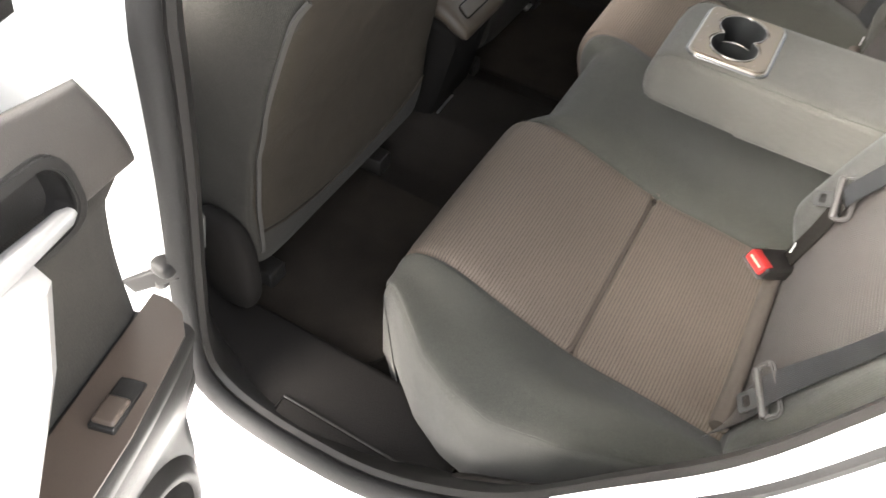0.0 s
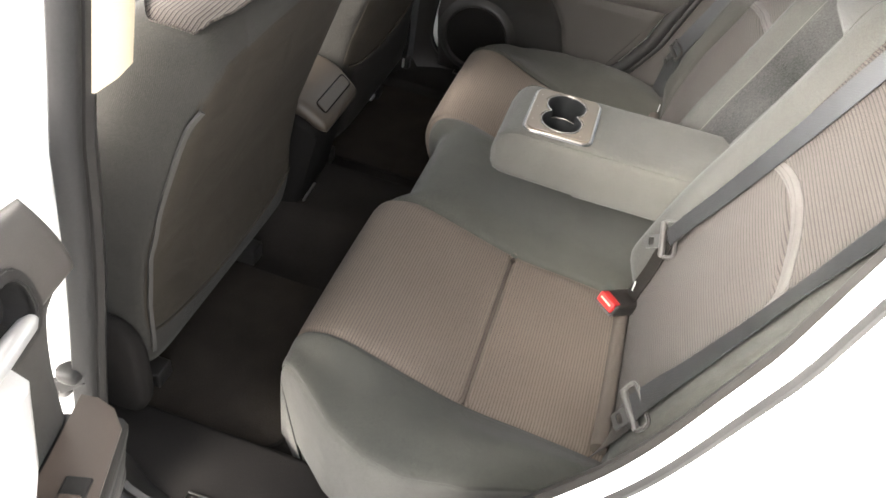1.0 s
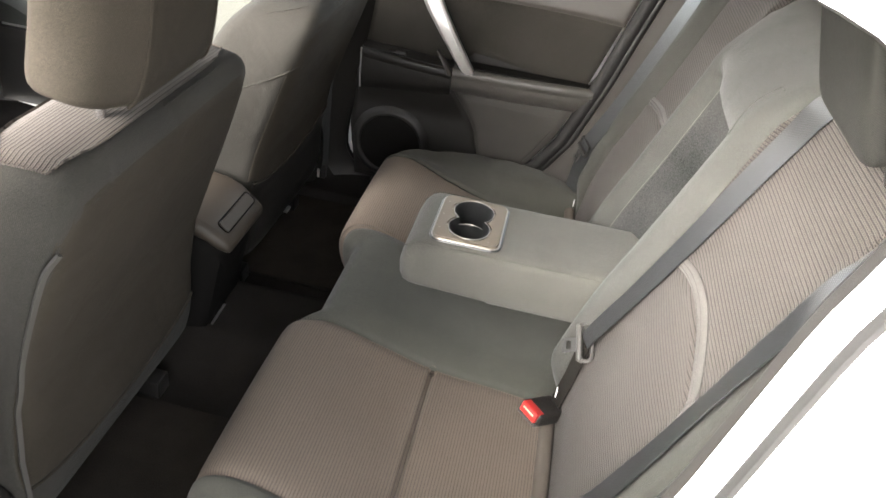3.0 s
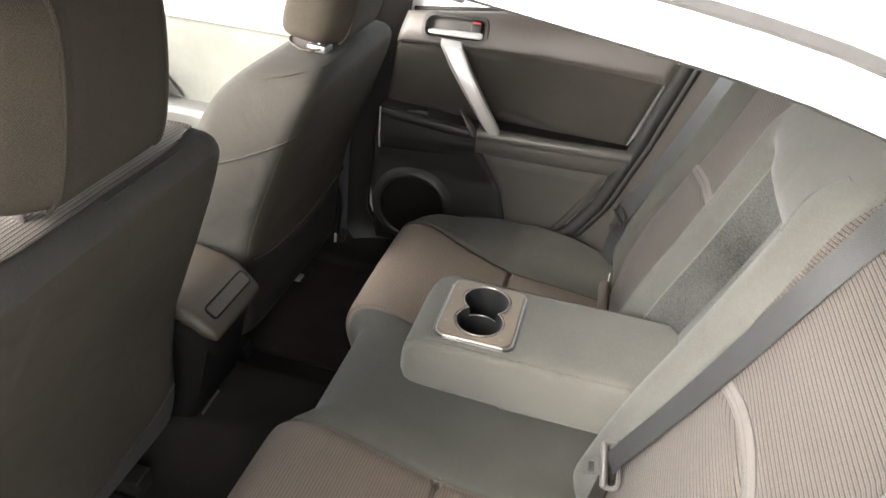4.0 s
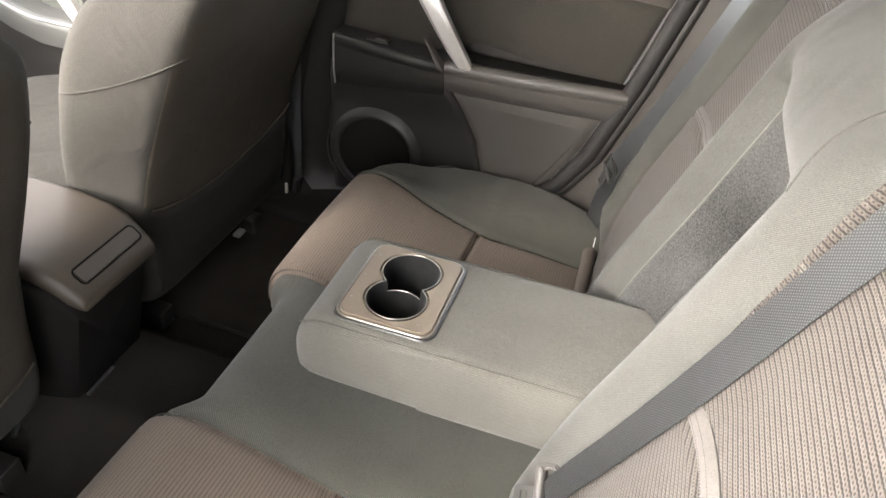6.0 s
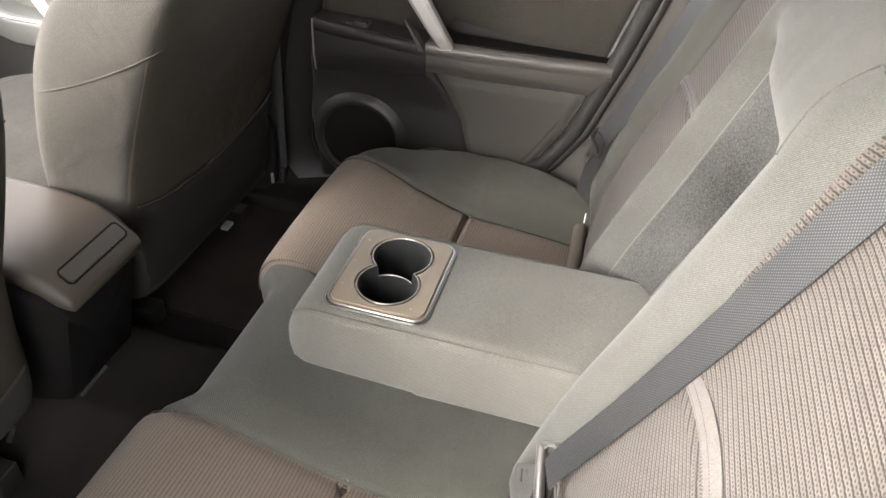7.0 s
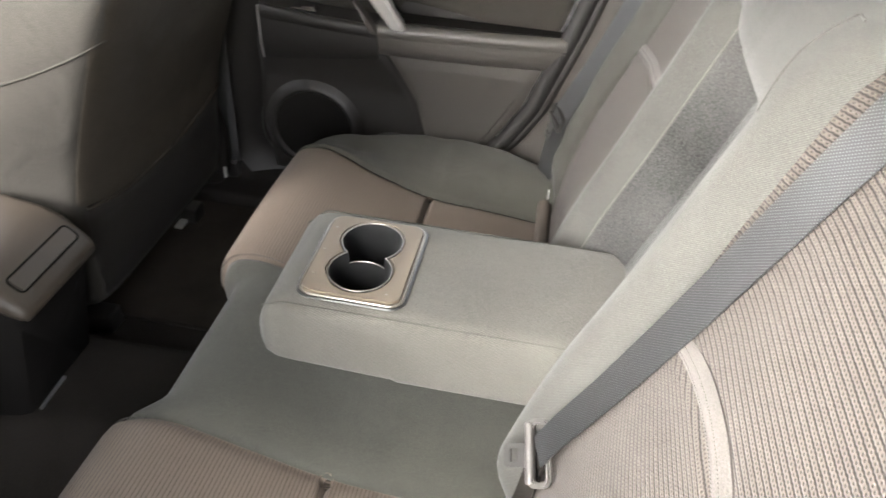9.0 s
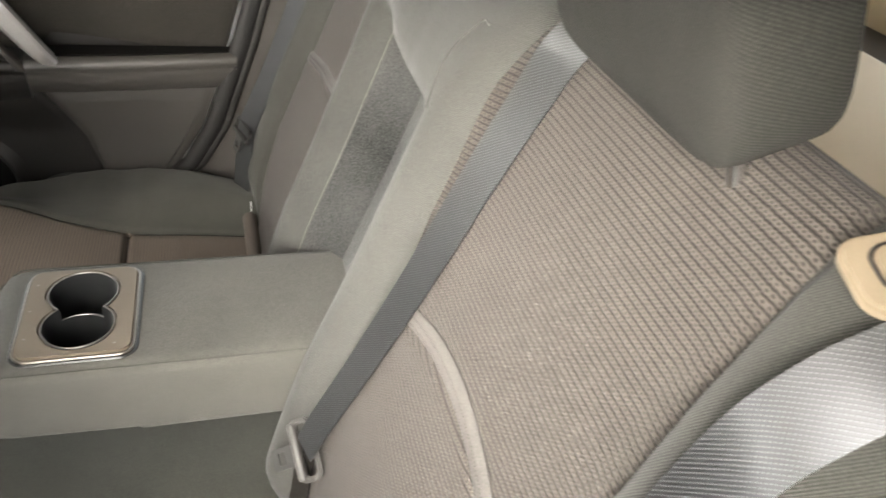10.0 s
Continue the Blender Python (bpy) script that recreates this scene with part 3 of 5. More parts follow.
SEAM_S = np.interp(-0.318, SEAT[200:, 0], SEAT_S[200:])
OUTER = [(-0.61, 0.55), (-0.584, 0.565), (-0.53, 0.615), (-0.484, 0.652), (-0.42, 0.685), (-0.366, 0.697), (-0.274, 0.680), (-0.178, 0.64), (-0.08, 0.60), (0, 0.58)]


_b = spline([(0, 0, 0), (0.05, 0.33, 0.014), (0.09, 0.60, 0.020), (0.13, 0.83, 0.014), (0.16, 0.96, 0.0), (0.20, 1.02, -0.05), (0.25, 1.03, -0.10), (0.32, 1.0, -0.18)], 80)
BOLSTER = np.stack([_b[:, 0], _b[:, 1], _b[:, 2]], 1)


def panel_shift(x, right):
    """How far the ribbed panel's outer seam lies inside its straight line."""
    return np.where(right, curve01(x, [(-0.60, 0.012), (-0.52, 0.020), (-0.42, 0.040), (-0.30, 0.046), (-0.08, 0.042)]), 0.008)


def seat_fn(y, s):
    x, z = np.interp(s, SEAT_S, SEAT[:, 0]), np.interp(s, SEAT_S, SEAT[:, 1])
    a = np.abs(y)
    right = np.asarray(y) > 0
    inset = panel_shift(x, right)
    mid = smooth01((0.175 - a) / 0.07)
    top = smooth01((s - 0.16) / 0.08)
    x = x + 0.045 * mid * (1 - smooth01((s - 0.2) / 0.3))
    z = z + mid * top * 0.022 * smooth01((x + 0.55) / 0.2)
    z = z + top * 0.006 * np.cos((a - 0.34) / 0.17 * math.pi / 2).clip(0)
    # bolster: over the shoulder and down the side
    w = np.maximum(0, a - 0.52)
    reach = np.maximum(0.02, curve01(x, OUTER) - 0.52 + inset)
    out = np.interp(w, BOLSTER[:, 0], BOLSTER[:, 1])
    lift = np.interp(w, BOLSTER[:, 0], BOLSTER[:, 2])
    crest = curve01(x, [(-0.62, -0.028), (-0.55, -0.028), (-0.485, -0.022), (-0.39, 0.018), (-0.30, 0.042), (-0.20, 0.042), (-0.10, 0.030), (0, 0.02)])
    crest = crest + np.where(right, curve01(x, [(-0.56, 0.0), (-0.48, -0.016), (-0.40, -0.026), (-0.33, -0.024), (-0.27, -0.016), (-0.20, -0.004), (-0.13, 0.006), (-0.05, 0.012)]), 0.0)
    lift = np.where(lift > 0, 0.3 * lift, lift) + top * crest * smooth01(w / 0.085)
    yy = np.where(w > 0, 0.52 - inset + reach * out, a - inset * smooth01((a - 0.157) / 0.365))
    z = np.where(w > 0, np.maximum(z + lift, 0.29), z)
    seam = 0.011 * np.exp(-((s - SEAM_S) / 0.0042) ** 2) * ((a > 0.157) & (a < 0.52))
    return np.stack([x, np.sign(y) * yy, z - seam], -1)


cushion = thing("rear_seat_cushion", "rear bench cushion in charcoal cloth with ribbed brown-grey panels", "car seat", (-0.3, 0, 0.29))
SS = np.unique(np.r_[steps(0.0, SEAT_S[-1], 0.011), SEAM_S + np.linspace(-0.012, 0.012, 9)])
for side in (-1, 1):
    ys = steps(side * 0.157, side * 0.522, 0.012)
    ys = ys if side > 0 else ys[::-1]
    part("ribbed_panel", padded("ribbed_panel", seat_fn, ys, SS, RIBS_SEAT_LIT, flip=True), cushion, "brown-grey ribbed woven cloth panel")
    for nm, a, b, lab in (("side_bolster", 0.522, 0.680, "smooth charcoal cloth side bolster"), ("side_panel", 0.680, 0.84, "grey cloth outer side panel")):
        ys = steps(side * a, side * b, 0.012)
        ys = ys if side > 0 else ys[::-1]
        part(nm, padded(nm, seat_fn, ys, SS, CLOTH if a < 0.6 else CLOTH_ARM, tuck=0.0045, skirt=0.001, flip=True), cushion, lab)
part("centre_panel", padded("centre_panel", seat_fn, steps(-0.157, 0.157, 0.012), SS, CLOTH, flip=True), cushion, "smooth charcoal cloth centre panel")
for side in (-1, 1):
    roll = [(x, side * y, z) for x, y, z in spline([(-0.104, 0.175, 0.474), (-0.104, 0.30, 0.477), (-0.104, 0.42, 0.477), (-0.106, 0.51, 0.476)], 30)]
    part("rear_roll", tube("rear_roll", roll, 0.013, PIPING_DARK, 10), cushion, "smooth brown-grey rear edge roll")
for side in (-1, 1):
    verts, faces = [], []
    for v in np.arange(0.17, 0.33, 0.0052):
        a, b = seat_fn(np.array(side * 0.1605), np.array(v)), seat_fn(np.array(side * 0.1635), np.array(v + 0.0024))
        k = len(verts)
        out = np.array([-0.5, 0, 0.87]) * 0.0006
        w = np.array([0, 0.0009 * side, 0])
        verts += [a - w - out * 4, a + w - out * 4, b + w - out * 4, b - w - out * 4, (a + b) / 2 + out]
        faces += [(k, k + 1, k + 4), (k + 1, k + 2, k + 4), (k + 2, k + 3, k + 4), (k + 3, k, k + 4)]
    part("front_stitches", mesh("front_stitches", verts, faces, PIPING), cushion, "row of pale stitches", kind="stuff")
for side, y, z in ((-1, 0.196, 0.533), (1, 0.505, 0.505)):
    part("care_tag", rounded_box("care_tag", -0.103, -0.101, side * y - 0.004, side * y + 0.004, z - 0.009, z + 0.009, PAINT, 0.0008), cushion, "small white sewn-in tag")
part("seat_base", rounded_box("seat_base", -0.53, -0.05, -0.56, 0.56, 0.27, 0.42, CARPET, 0.03), cushion, "black carpeted base")

# ---- rear backrests ----
BACK = spline([(-0.097, 0.42), (-0.088, 0.50), (-0.067, 0.60), (-0.033, 0.72), (0.010, 0.835), (0.054, 0.96), (0.097, 1.080), (0.116, 1.120),
               (0.148, 1.142), (0.19, 1.128), (0.215, 1.07), (0.17, 0.9)], 500)
BACK_S = np.r_[0, np.cumsum(np.linalg.norm(np.diff(BACK, axis=0), axis=1))]


def at_height(z):
    """Length along the backrest's front at the height z."""
    return np.interp(z, BACK[:330, 1], BACK_S[:330])


def back_fn(y, s):
    x, z = np.interp(s, BACK_S, BACK[:, 0]), np.interp(s, BACK_S, BACK[:, 1])
    a = np.abs(y)
    rise = smooth01((z - 0.47) / 0.10) * smooth01((1.16 - z) / 0.13) * (s < at_height(1.12) + 0.03)
    x = x - 0.045 * smooth01((0.205 - a) / 0.06) * rise
    x = x - 0.028 * smooth01((a - 0.475) / 0.06) * smooth01((0.66 - a) / 0.08) * rise
    x = x - 0.010 * np.cos((a - 0.34) / 0.17 * math.pi / 2).clip(0) * smooth01((z - 0.5) / 0.1) * smooth01((0.95 - z) / 0.2)
    x = x + 0.13 * smooth01((a - 0.585) / 0.06)
    return np.stack([x, y, z], -1)


def split(y):
    """Height of the cross seam of the ribbed panel."""
    a = np.abs(y)
    arch = 0.832 + 0.046 * (1 - ((a - 0.335) / 0.165) ** 2)
    return np.where(np.asarray(y) > 0, np.interp(a, [0.18, 0.25, 0.36, 0.43, 0.50], [0.853, 0.857, 0.850, 0.838, 0.822]), arch)


def split_s(y):
    return at_height(split(y))


def lower_s(y, w):
    s0 = at_height(0.44)
    return s0 + w * (split_s(y) - 0.012 - s0)


def outer_edge(y, s):
    """Half width from the middle to the ribbed panels' outer edge."""
    z = np.interp(s, BACK_S, BACK[:, 1])
    return np.where(np.asarray(y) > 0, np.interp(z, [0.5, 0.68, 0.83, 1.2], [0.497, 0.494, 0.468, 0.466]), 0.495)


def across_panel(y, s):
    a = np.abs(y)
    return np.sign(y) * (0.185 + (a - 0.185) * (outer_edge(y, s) - 0.185) / 0.31)


def lower_fn(y, w):
    s = lower_s(y, w)
    p = back_fn(across_panel(y, s), s)
    puff = 0.006 * np.exp(-((split_s(y) - s) / 0.03) ** 2)
    return p - np.stack([puff, 0 * puff, -0.3 * puff], -1)


def band_fn(y, w):
    s = split_s(y) - 0.015 + w * 0.018
    p = back_fn(across_panel(y, s), s)
    puff = (0.0042 - 0.0014 * w ** 2) * np.where(np.asarray(y) > 0, 0.55, 1.0)
    return p - np.stack([puff, 0 * puff, -0.3 * puff], -1)


def inner_y(s):
    """Half width from the middle to the upper ribbed panel's inner edge."""
    z = np.interp(s, BACK_S, BACK[:, 1])
    return np.interp(z, [0.8, 0.86, 1.0, 1.06, 1.10, 1.2], [0.187, 0.186, 0.180, 0.178, 0.185, 0.20])


def upper_s(y, w):
    s0 = split_s(y) - 0.011
    return s0 + w * (at_height(1.12) + 0.075 - s0)


def upper_fn(y, w):
    a = np.abs(y)
    s = upper_s(y, w)
    k = (a - 0.185) / (0.495 - 0.185)
    a2 = inner_y(s) + k * (outer_edge(y, s) - inner_y(s))
    p = back_fn(np.sign(y) * a2, s)
    p[..., 0] -= 0.005 * (1 - smooth01(k * 4))
    return p


def lower_uv(U, W):
    return np.stack([U, lower_s(U, W)], -1)


def upper_uv(U, W):
    return np.stack([U, upper_s(U, W)], -1)


backs = {}
STITCHES = []
for side in (-1, 1):
    back = backs[side] = thing("folding_rear_seat", "wider rear backrest in ribbed cloth with its armrest folded down" if side < 0 else "narrow rear backrest in ribbed brown-grey and charcoal cloth", "car seat", (0.05, side * 0.3, 0.45), group="rear backrests")
    ys = steps(side * 0.185, side * 0.495, 0.01)
    ys = ys if side > 0 else ys[::-1]
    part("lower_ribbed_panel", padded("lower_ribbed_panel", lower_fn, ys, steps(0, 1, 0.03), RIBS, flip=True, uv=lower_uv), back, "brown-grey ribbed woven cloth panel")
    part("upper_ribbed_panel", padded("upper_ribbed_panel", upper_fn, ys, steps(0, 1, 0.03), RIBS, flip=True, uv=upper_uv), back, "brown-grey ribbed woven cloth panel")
    part("seam_band", padded("seam_band", band_fn, ys, np.linspace(0, 1, 8), PIPING, tuck=0.002, roll=0.003, skirt=0.012, flip=True), back, "pale stitched seam band")
    for w in (0.24, 0.58):
        for y in np.arange(0.190, 0.492, 0.0031):
            STITCHES.append(band_fn(np.array(side * y), np.array(w)) + np.array([-0.0010, 0, 0.0004]))
    ys = steps(side * 0.495, side * 0.66, 0.01)
    ys = ys if side > 0 else ys[::-1]
    def bolster(y, s):
        e = outer_edge(y, s)
        return back_fn(np.sign(y) * (e + (np.abs(y) - 0.495) * (0.66 - e) / 0.165), s)
    part("back_bolster", padded("back_bolster", bolster, ys, steps(at_height(0.43), BACK_S[-1], 0.015), CLOTH_BOLSTER, flip=True), back, "smooth charcoal cloth side bolster")
    shell = rounded_box("back_shell", 0.13, 0.18, min(side * 0.19, side * 0.56), max(side * 0.19, side * 0.50), 0.5, 1.06, CARPET, 0.02, turn=None)
    part("back_shell", shell, back, "black carpeted rear side")

for side in (-1, 1):
    dots, holes = [], []
    for p in [q for q in STITCHES if q[1] * side > 0]:
        k = len(dots)
        dots += [p + np.array(d) * 0.0010 for d in ((0, -1, 0), (0.3, 0, -1), (0, 1, 0), (-0.3, 0, 1), (-0.5, 0, 0))]
        holes += [(k, k + 1, k + 4), (k + 1, k + 2, k + 4), (k + 2, k + 3, k + 4), (k + 3, k, k + 4)]
    part("seam_stitches", mesh("seam_stitches", dots, holes, STITCH), backs[side], "rows of small dark stitches", kind="stuff")

# centre section with the armrest's recess
ARM_Y, ARM_W = -0.008, 0.094
HOLE_Y0, HOLE_Y1, HOLE_Z1 = -0.112, 0.113, 1.004
yc = np.unique(np.r_[steps(-0.185, HOLE_Y0, 0.01, False), steps(HOLE_Y0, HOLE_Y1, 0.014), steps(HOLE_Y1, 0.185, 0.01, False), [-0.183, 0.183, -0.18, 0.18]])
sc = np.unique(np.r_[steps(at_height(0.43), at_height(HOLE_Z1), 0.014), steps(at_height(HOLE_Z1), BACK_S[-1], 0.014)])


def centre_fn(y, s):
    p = back_fn(y, s)
    top = at_height(HOLE_Z1)
    dy = np.maximum(np.maximum(HOLE_Y0 - y, y - HOLE_Y1), 0)
    dz = np.maximum(s - top, 0)
    d = np.hypot(dy, dz)
    sink = 0.014 * np.exp(-(d / 0.011) ** 2)
    far = np.hypot(np.maximum(0, HOLE_Y1 - y) * 0.4, np.maximum(0, y - HOLE_Y1))
    sink = sink + 0.022 * np.exp(-(far / 0.024) ** 2) * np.exp(-(dz / 0.03) ** 2)
    return p + np.stack([sink, 0 * sink, 0 * sink], -1)


def in_hole(i, j):
    return HOLE_Y0 - 1e-6 <= yc[i] and yc[i + 1] <= HOLE_Y1 + 1e-6 and sc[j + 1] <= at_height(HOLE_Z1) + 1e-6


part("centre_section", padded("centre_section", centre_fn, yc, sc, CLOTH_MID, flip=True, hole=in_hole), backs[-1], "smooth grey cloth centre section")
seam = [tuple(centre_fn(np.array(y), np.array(at_height(z))) + np.array([-0.0002, 0, 0.0001])) for y, z in spline([(-0.137, 1.112), (-0.123, 1.090), (-0.116, 1.070), (-0.118, 1.055), (-0.126, 1.038), (-0.135, 1.015)], 26)]
part("centre_seam", tube("centre_seam", seam, 0.0011, CLOTH_MID, 6), backs[-1], "stitched seam beside the recess")
low = sc[sc <= at_height(HOLE_Z1) + 1e-6]
sides = []
for nm, y in (("recess_side", HOLE_Y0), ("recess_side", HOLE_Y1)):
    front = centre_fn(np.full(len(low), y), low)
    verts, tex = [], []
    for k in range(5):
        for p, s in zip(front, low):
            verts.append((p[0] + 0.075 * k / 4, p[1] - (0.11 * k / 4 if y > 0 else 0.0), p[2] - 0.01 * k / 4))
            tex.append((0.075 * k / 4, s))
    part(nm, mesh(nm, verts, grid_faces(5, len(low)), VELOUR, tex), backs[-1], "dark loop-pile recess side")
yy = np.linspace(HOLE_Y0, HOLE_Y1, 12)
front = centre_fn(yy, np.full(12, at_height(HOLE_Z1)))
verts = [(p[0] + 0.075 * k / 4, p[1], p[2] - 0.01 * k / 4) for k in range(5) for p in front]
part("recess_top", mesh("recess_top", verts, grid_faces(5, 12), CLOTH, [(v[1], v[0]) for v in verts]), backs[-1])
verts = []
for s in low:
    for y in yy:
        p = centre_fn(np.array(HOLE_Y0), np.array(s))
        verts.append((p[0] + 0.06, y, p[2] - 0.008))
part("recess_lining", mesh("recess_lining", verts, grid_faces(len(low), 12), VELOUR), backs[-1], "dark loop-pile recess lining")

edge = centre_fn(np.full(len(low), HOLE_Y1 + 0.002), low)
part("recess_seam", tube("recess_seam", [(p[0] - 0.001, p[1], p[2]) for p in edge], 0.0008, PIPING, 6), backs[-1], "pale stitched seam")

for side in (-1, 1):
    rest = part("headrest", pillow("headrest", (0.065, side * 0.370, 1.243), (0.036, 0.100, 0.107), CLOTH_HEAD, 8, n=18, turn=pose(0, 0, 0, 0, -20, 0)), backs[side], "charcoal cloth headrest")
    for k in (-1, 1):
        part("post", tube("post", [(x, side * 0.376 + k * 0.05, z) for x, z in ((0.122, 1.09), (0.108, 1.13), (0.092, 1.17))], 0.006, CHROME), rest, "steel headrest post")

# ---- folding armrest with cup holders ----
AX = [(-0.416, 0.637, 0.650, 0.066), (-0.412, 0.624, 0.672, 0.082), (-0.404, 0.615, 0.690, 0.090), (-0.393, 0.612, 0.702, 0.093), (-0.380, 0.611, 0.707, 0.094),
      (-0.366, 0.610, 0.709, ARM_W), (-0.362, 0.610, 0.709, ARM_W), (-0.254, 0.606, 0.709, ARM_W), (-0.249, 0.603, 0.709, ARM_W), (-0.18, 0.603, 0.709, ARM_W),
      (-0.10, 0.603, 0.710, ARM_W), (-0.02, 0.605, 0.710, ARM_W), (0.02, 0.61, 0.706, ARM_W - 0.002), (0.045, 0.63, 0.690, ARM_W - 0.01)]
rings = []
for x, z0, z1, w in AX:
    r = min(0.016, (z1 - z0) * 0.45)
    loop = []
    for cx, cz, a0 in ((w - r, z1 - r, 0), (-w + r, z1 - r, 90), (-w + r, z0 + r, 180), (w - r, z0 + r, 270)):
        loop += [(cx + r * math.cos(radians(a)), cz + r * math.sin(radians(a))) for a in (a0 + 0, a0 + 22, a0 + 45, a0 + 68, a0 + 90)]
        if a0 == 0:
            loop += [(k, z1) for k in (0.066, 0.03, 0.0, -0.03, -0.066)]
    rings.append([(x, ARM_Y + a, b) for a, b in loop])
me = loft("arm_pad", rings, CLOTH_ARM, sharp=50)
bm = bmesh.new()
bm.from_mesh(me)
gone = [f for f in bm.faces if -0.363 < f.calc_center_median().x < -0.253 and f.calc_center_median().z > 0.708 and abs(f.calc_center_median().y - ARM_Y) < 0.064]
bmesh.ops.delete(bm, geom=gone, context="FACES")
bm.to_mesh(me)
bm.free()
arm = part("armrest", me, backs[-1], "grey twill cloth folding armrest, lowered")
for w in (-1, 1):
    cord = [(x, ARM_Y + w * (ARM_W - 0.0042 - 0.010 * smooth01(np.array((-0.385 - x) / 0.025))), 0.7053 - 0.020 * float(smooth01(np.array((-0.378 - x) / 0.036)))) for x in np.linspace(-0.407, -0.02, 50)]
    part("top_seam", tube("top_seam", cord, 0.0009, CLOTH, 6), arm, "stitched seam")
# bezel with a figure-of-eight opening
CUP_R, CUP_D = 0.0365, 0.028


def eight(r, d, n=28):
    a = math.acos(d / r)
    one = [(r * math.cos(t), d + r * math.sin(t)) for t in np.linspace(-math.pi / 2 + a, 1.5 * math.pi - a, n)]
    two = [(-x, -y) for x, y in one]
    return one + two


def bezel_outline(x0, x1, y0, y1, r):
    out = []
    for cx, cy, a0 in ((x1 - r, y1 - r, 0), (x0 + r, y1 - r, 90), (x0 + r, y0 + r, 180), (x1 - r, y0 + r, 270)):
        out += [(cx + r * math.cos(radians(a)), cy + r * math.sin(radians(a))) for a in np.linspace(a0, a0 + 90, 6)]
    return out


CX = -0.307
cups = [(CX + x, ARM_Y + y) for x, y in eight(CUP_R, CUP_D)]
bezel = part("cup_bezel", slab("cup_bezel", bezel_outline(-0.367, -0.248, ARM_Y - 0.077, ARM_Y + 0.073, 0.016), 0.009, BEZEL, [cups], "z", 0.7065, bevel=0.0034), arm, "pewter plastic bezel")
rings = []
for z, r in ((0.7155, CUP_R - 0.0003), (0.712, CUP_R - 0.0012), (0.69, CUP_R - 0.002), (0.66, CUP_R - 0.003), (0.632, CUP_R - 0.0045), (0.629, CUP_R - 0.007)):
    rings.append([(CX + x, ARM_Y + y, z) for x, y in eight(r, CUP_D)])
well = loft("cup_well", rings, WELL, cap=False)
part("cup_well", well, arm, "dark plastic cup wells")
floor8 = slab("cup_floor", [(CX + x, ARM_Y + y) for x, y in eight(CUP_R - 0.003, CUP_D)], 0.003, WELL, (), "z", 0.626)
part("cup_floor", floor8, arm)
part("cup_lip", tube("cup_lip", [(x, y, 0.7150) for x, y in cups], 0.0008, RIM, 6, closed=True), arm, "bright rim")
part("bezel_edge", tube("bezel_edge", [(x, y, 0.7118) for x, y in bezel_outline(-0.3666, -0.2484, ARM_Y - 0.0766, ARM_Y + 0.0726, 0.0158)], 0.0014, RIM, 6, closed=True), arm, "polished outer edge")
part("bezel_gap", tube("bezel_gap", [(x, y, 0.7093) for x, y in bezel_outline(-0.3690, -0.2460, ARM_Y - 0.0790, ARM_Y + 0.0750, 0.0175)], 0.0018, WELL, 6, closed=True), arm, "dark gap round the bezel")
# the nearer cup's wall rises part of the way between the two wells, with a bright upper edge
wall = [(CX + (CUP_R - 0.002) * math.cos(t), ARM_Y - CUP_D + (CUP_R - 0.002) * math.sin(t)) for t in np.linspace(math.pi / 2 - 0.66, math.pi / 2 + 0.66, 14)]
rings = [[(x, y + o, z) for x, y in wall] for o, z in ((-0.001, 0.628), (-0.001, 0.700), (0.001, 0.700), (0.001, 0.628))]
part("cup_divider", mesh("cup_divider", [p for r in rings for p in r], grid_faces(4, 14), WELL), arm, "curved dividing wall")
part("divider_edge", tube("divider_edge", [(x, y, 0.700) for x, y in wall], 0.0006, RIM, 6), arm, "bright edge of the dividing wall")
for x, y in ((-0.356, 0.045), (-0.358, 0.0), (-0.357, -0.045), (-0.268, -0.062)):
    part("bezel_speck", rounded_box("bezel_speck", x - 0.0012, x + 0.0012, ARM_Y + y - 0.0008, ARM_Y + y + 0.0008, 0.7150, 0.7160, RIM, 0.0003), arm, "small worn spot")

# ---- rear belts ----
belt = thing("centre_seat_belt", "grey-blue webbing of the centre rear seat belt, stowed along the backrest", "seat belt", (-0.07, -0.18, 0.6), group="rear seat belts")
path = [(0.19, -0.252, 1.135), (0.135, -0.252, 1.156), (0.095, -0.247, 1.118), (0.076, -0.234, 1.064), (0.052, -0.226, 0.999), (0.009, -0.214, 0.879), (-0.034, -0.200, 0.765), (-0.067, -0.193, 0.688), (-0.082, -0.193, 0.652)]
part("webbing", strap("webbing", path, ((-0.56, 0.82, 0.1), (-0.56, 0.82, 0.1), (-0.48, 0.86, 0.08), (-0.40, 0.90, 0.06), (-0.32, 0.94, 0.05), (-0.3, 0.94, 0.08)), 0.034, WEBBING), belt)


def frame_at(place, across, up, size=1.0):
    """A pose with x along across and y along up."""
    x = Vector(across).normalized()
    z = x.cross(Vector(up)).normalized()
    y = z.cross(x)
    m = Matrix((x, y, z)).transposed().to_4x4()
    return Matrix.Translation(place) @ m @ Matrix.Scale(size, 4)


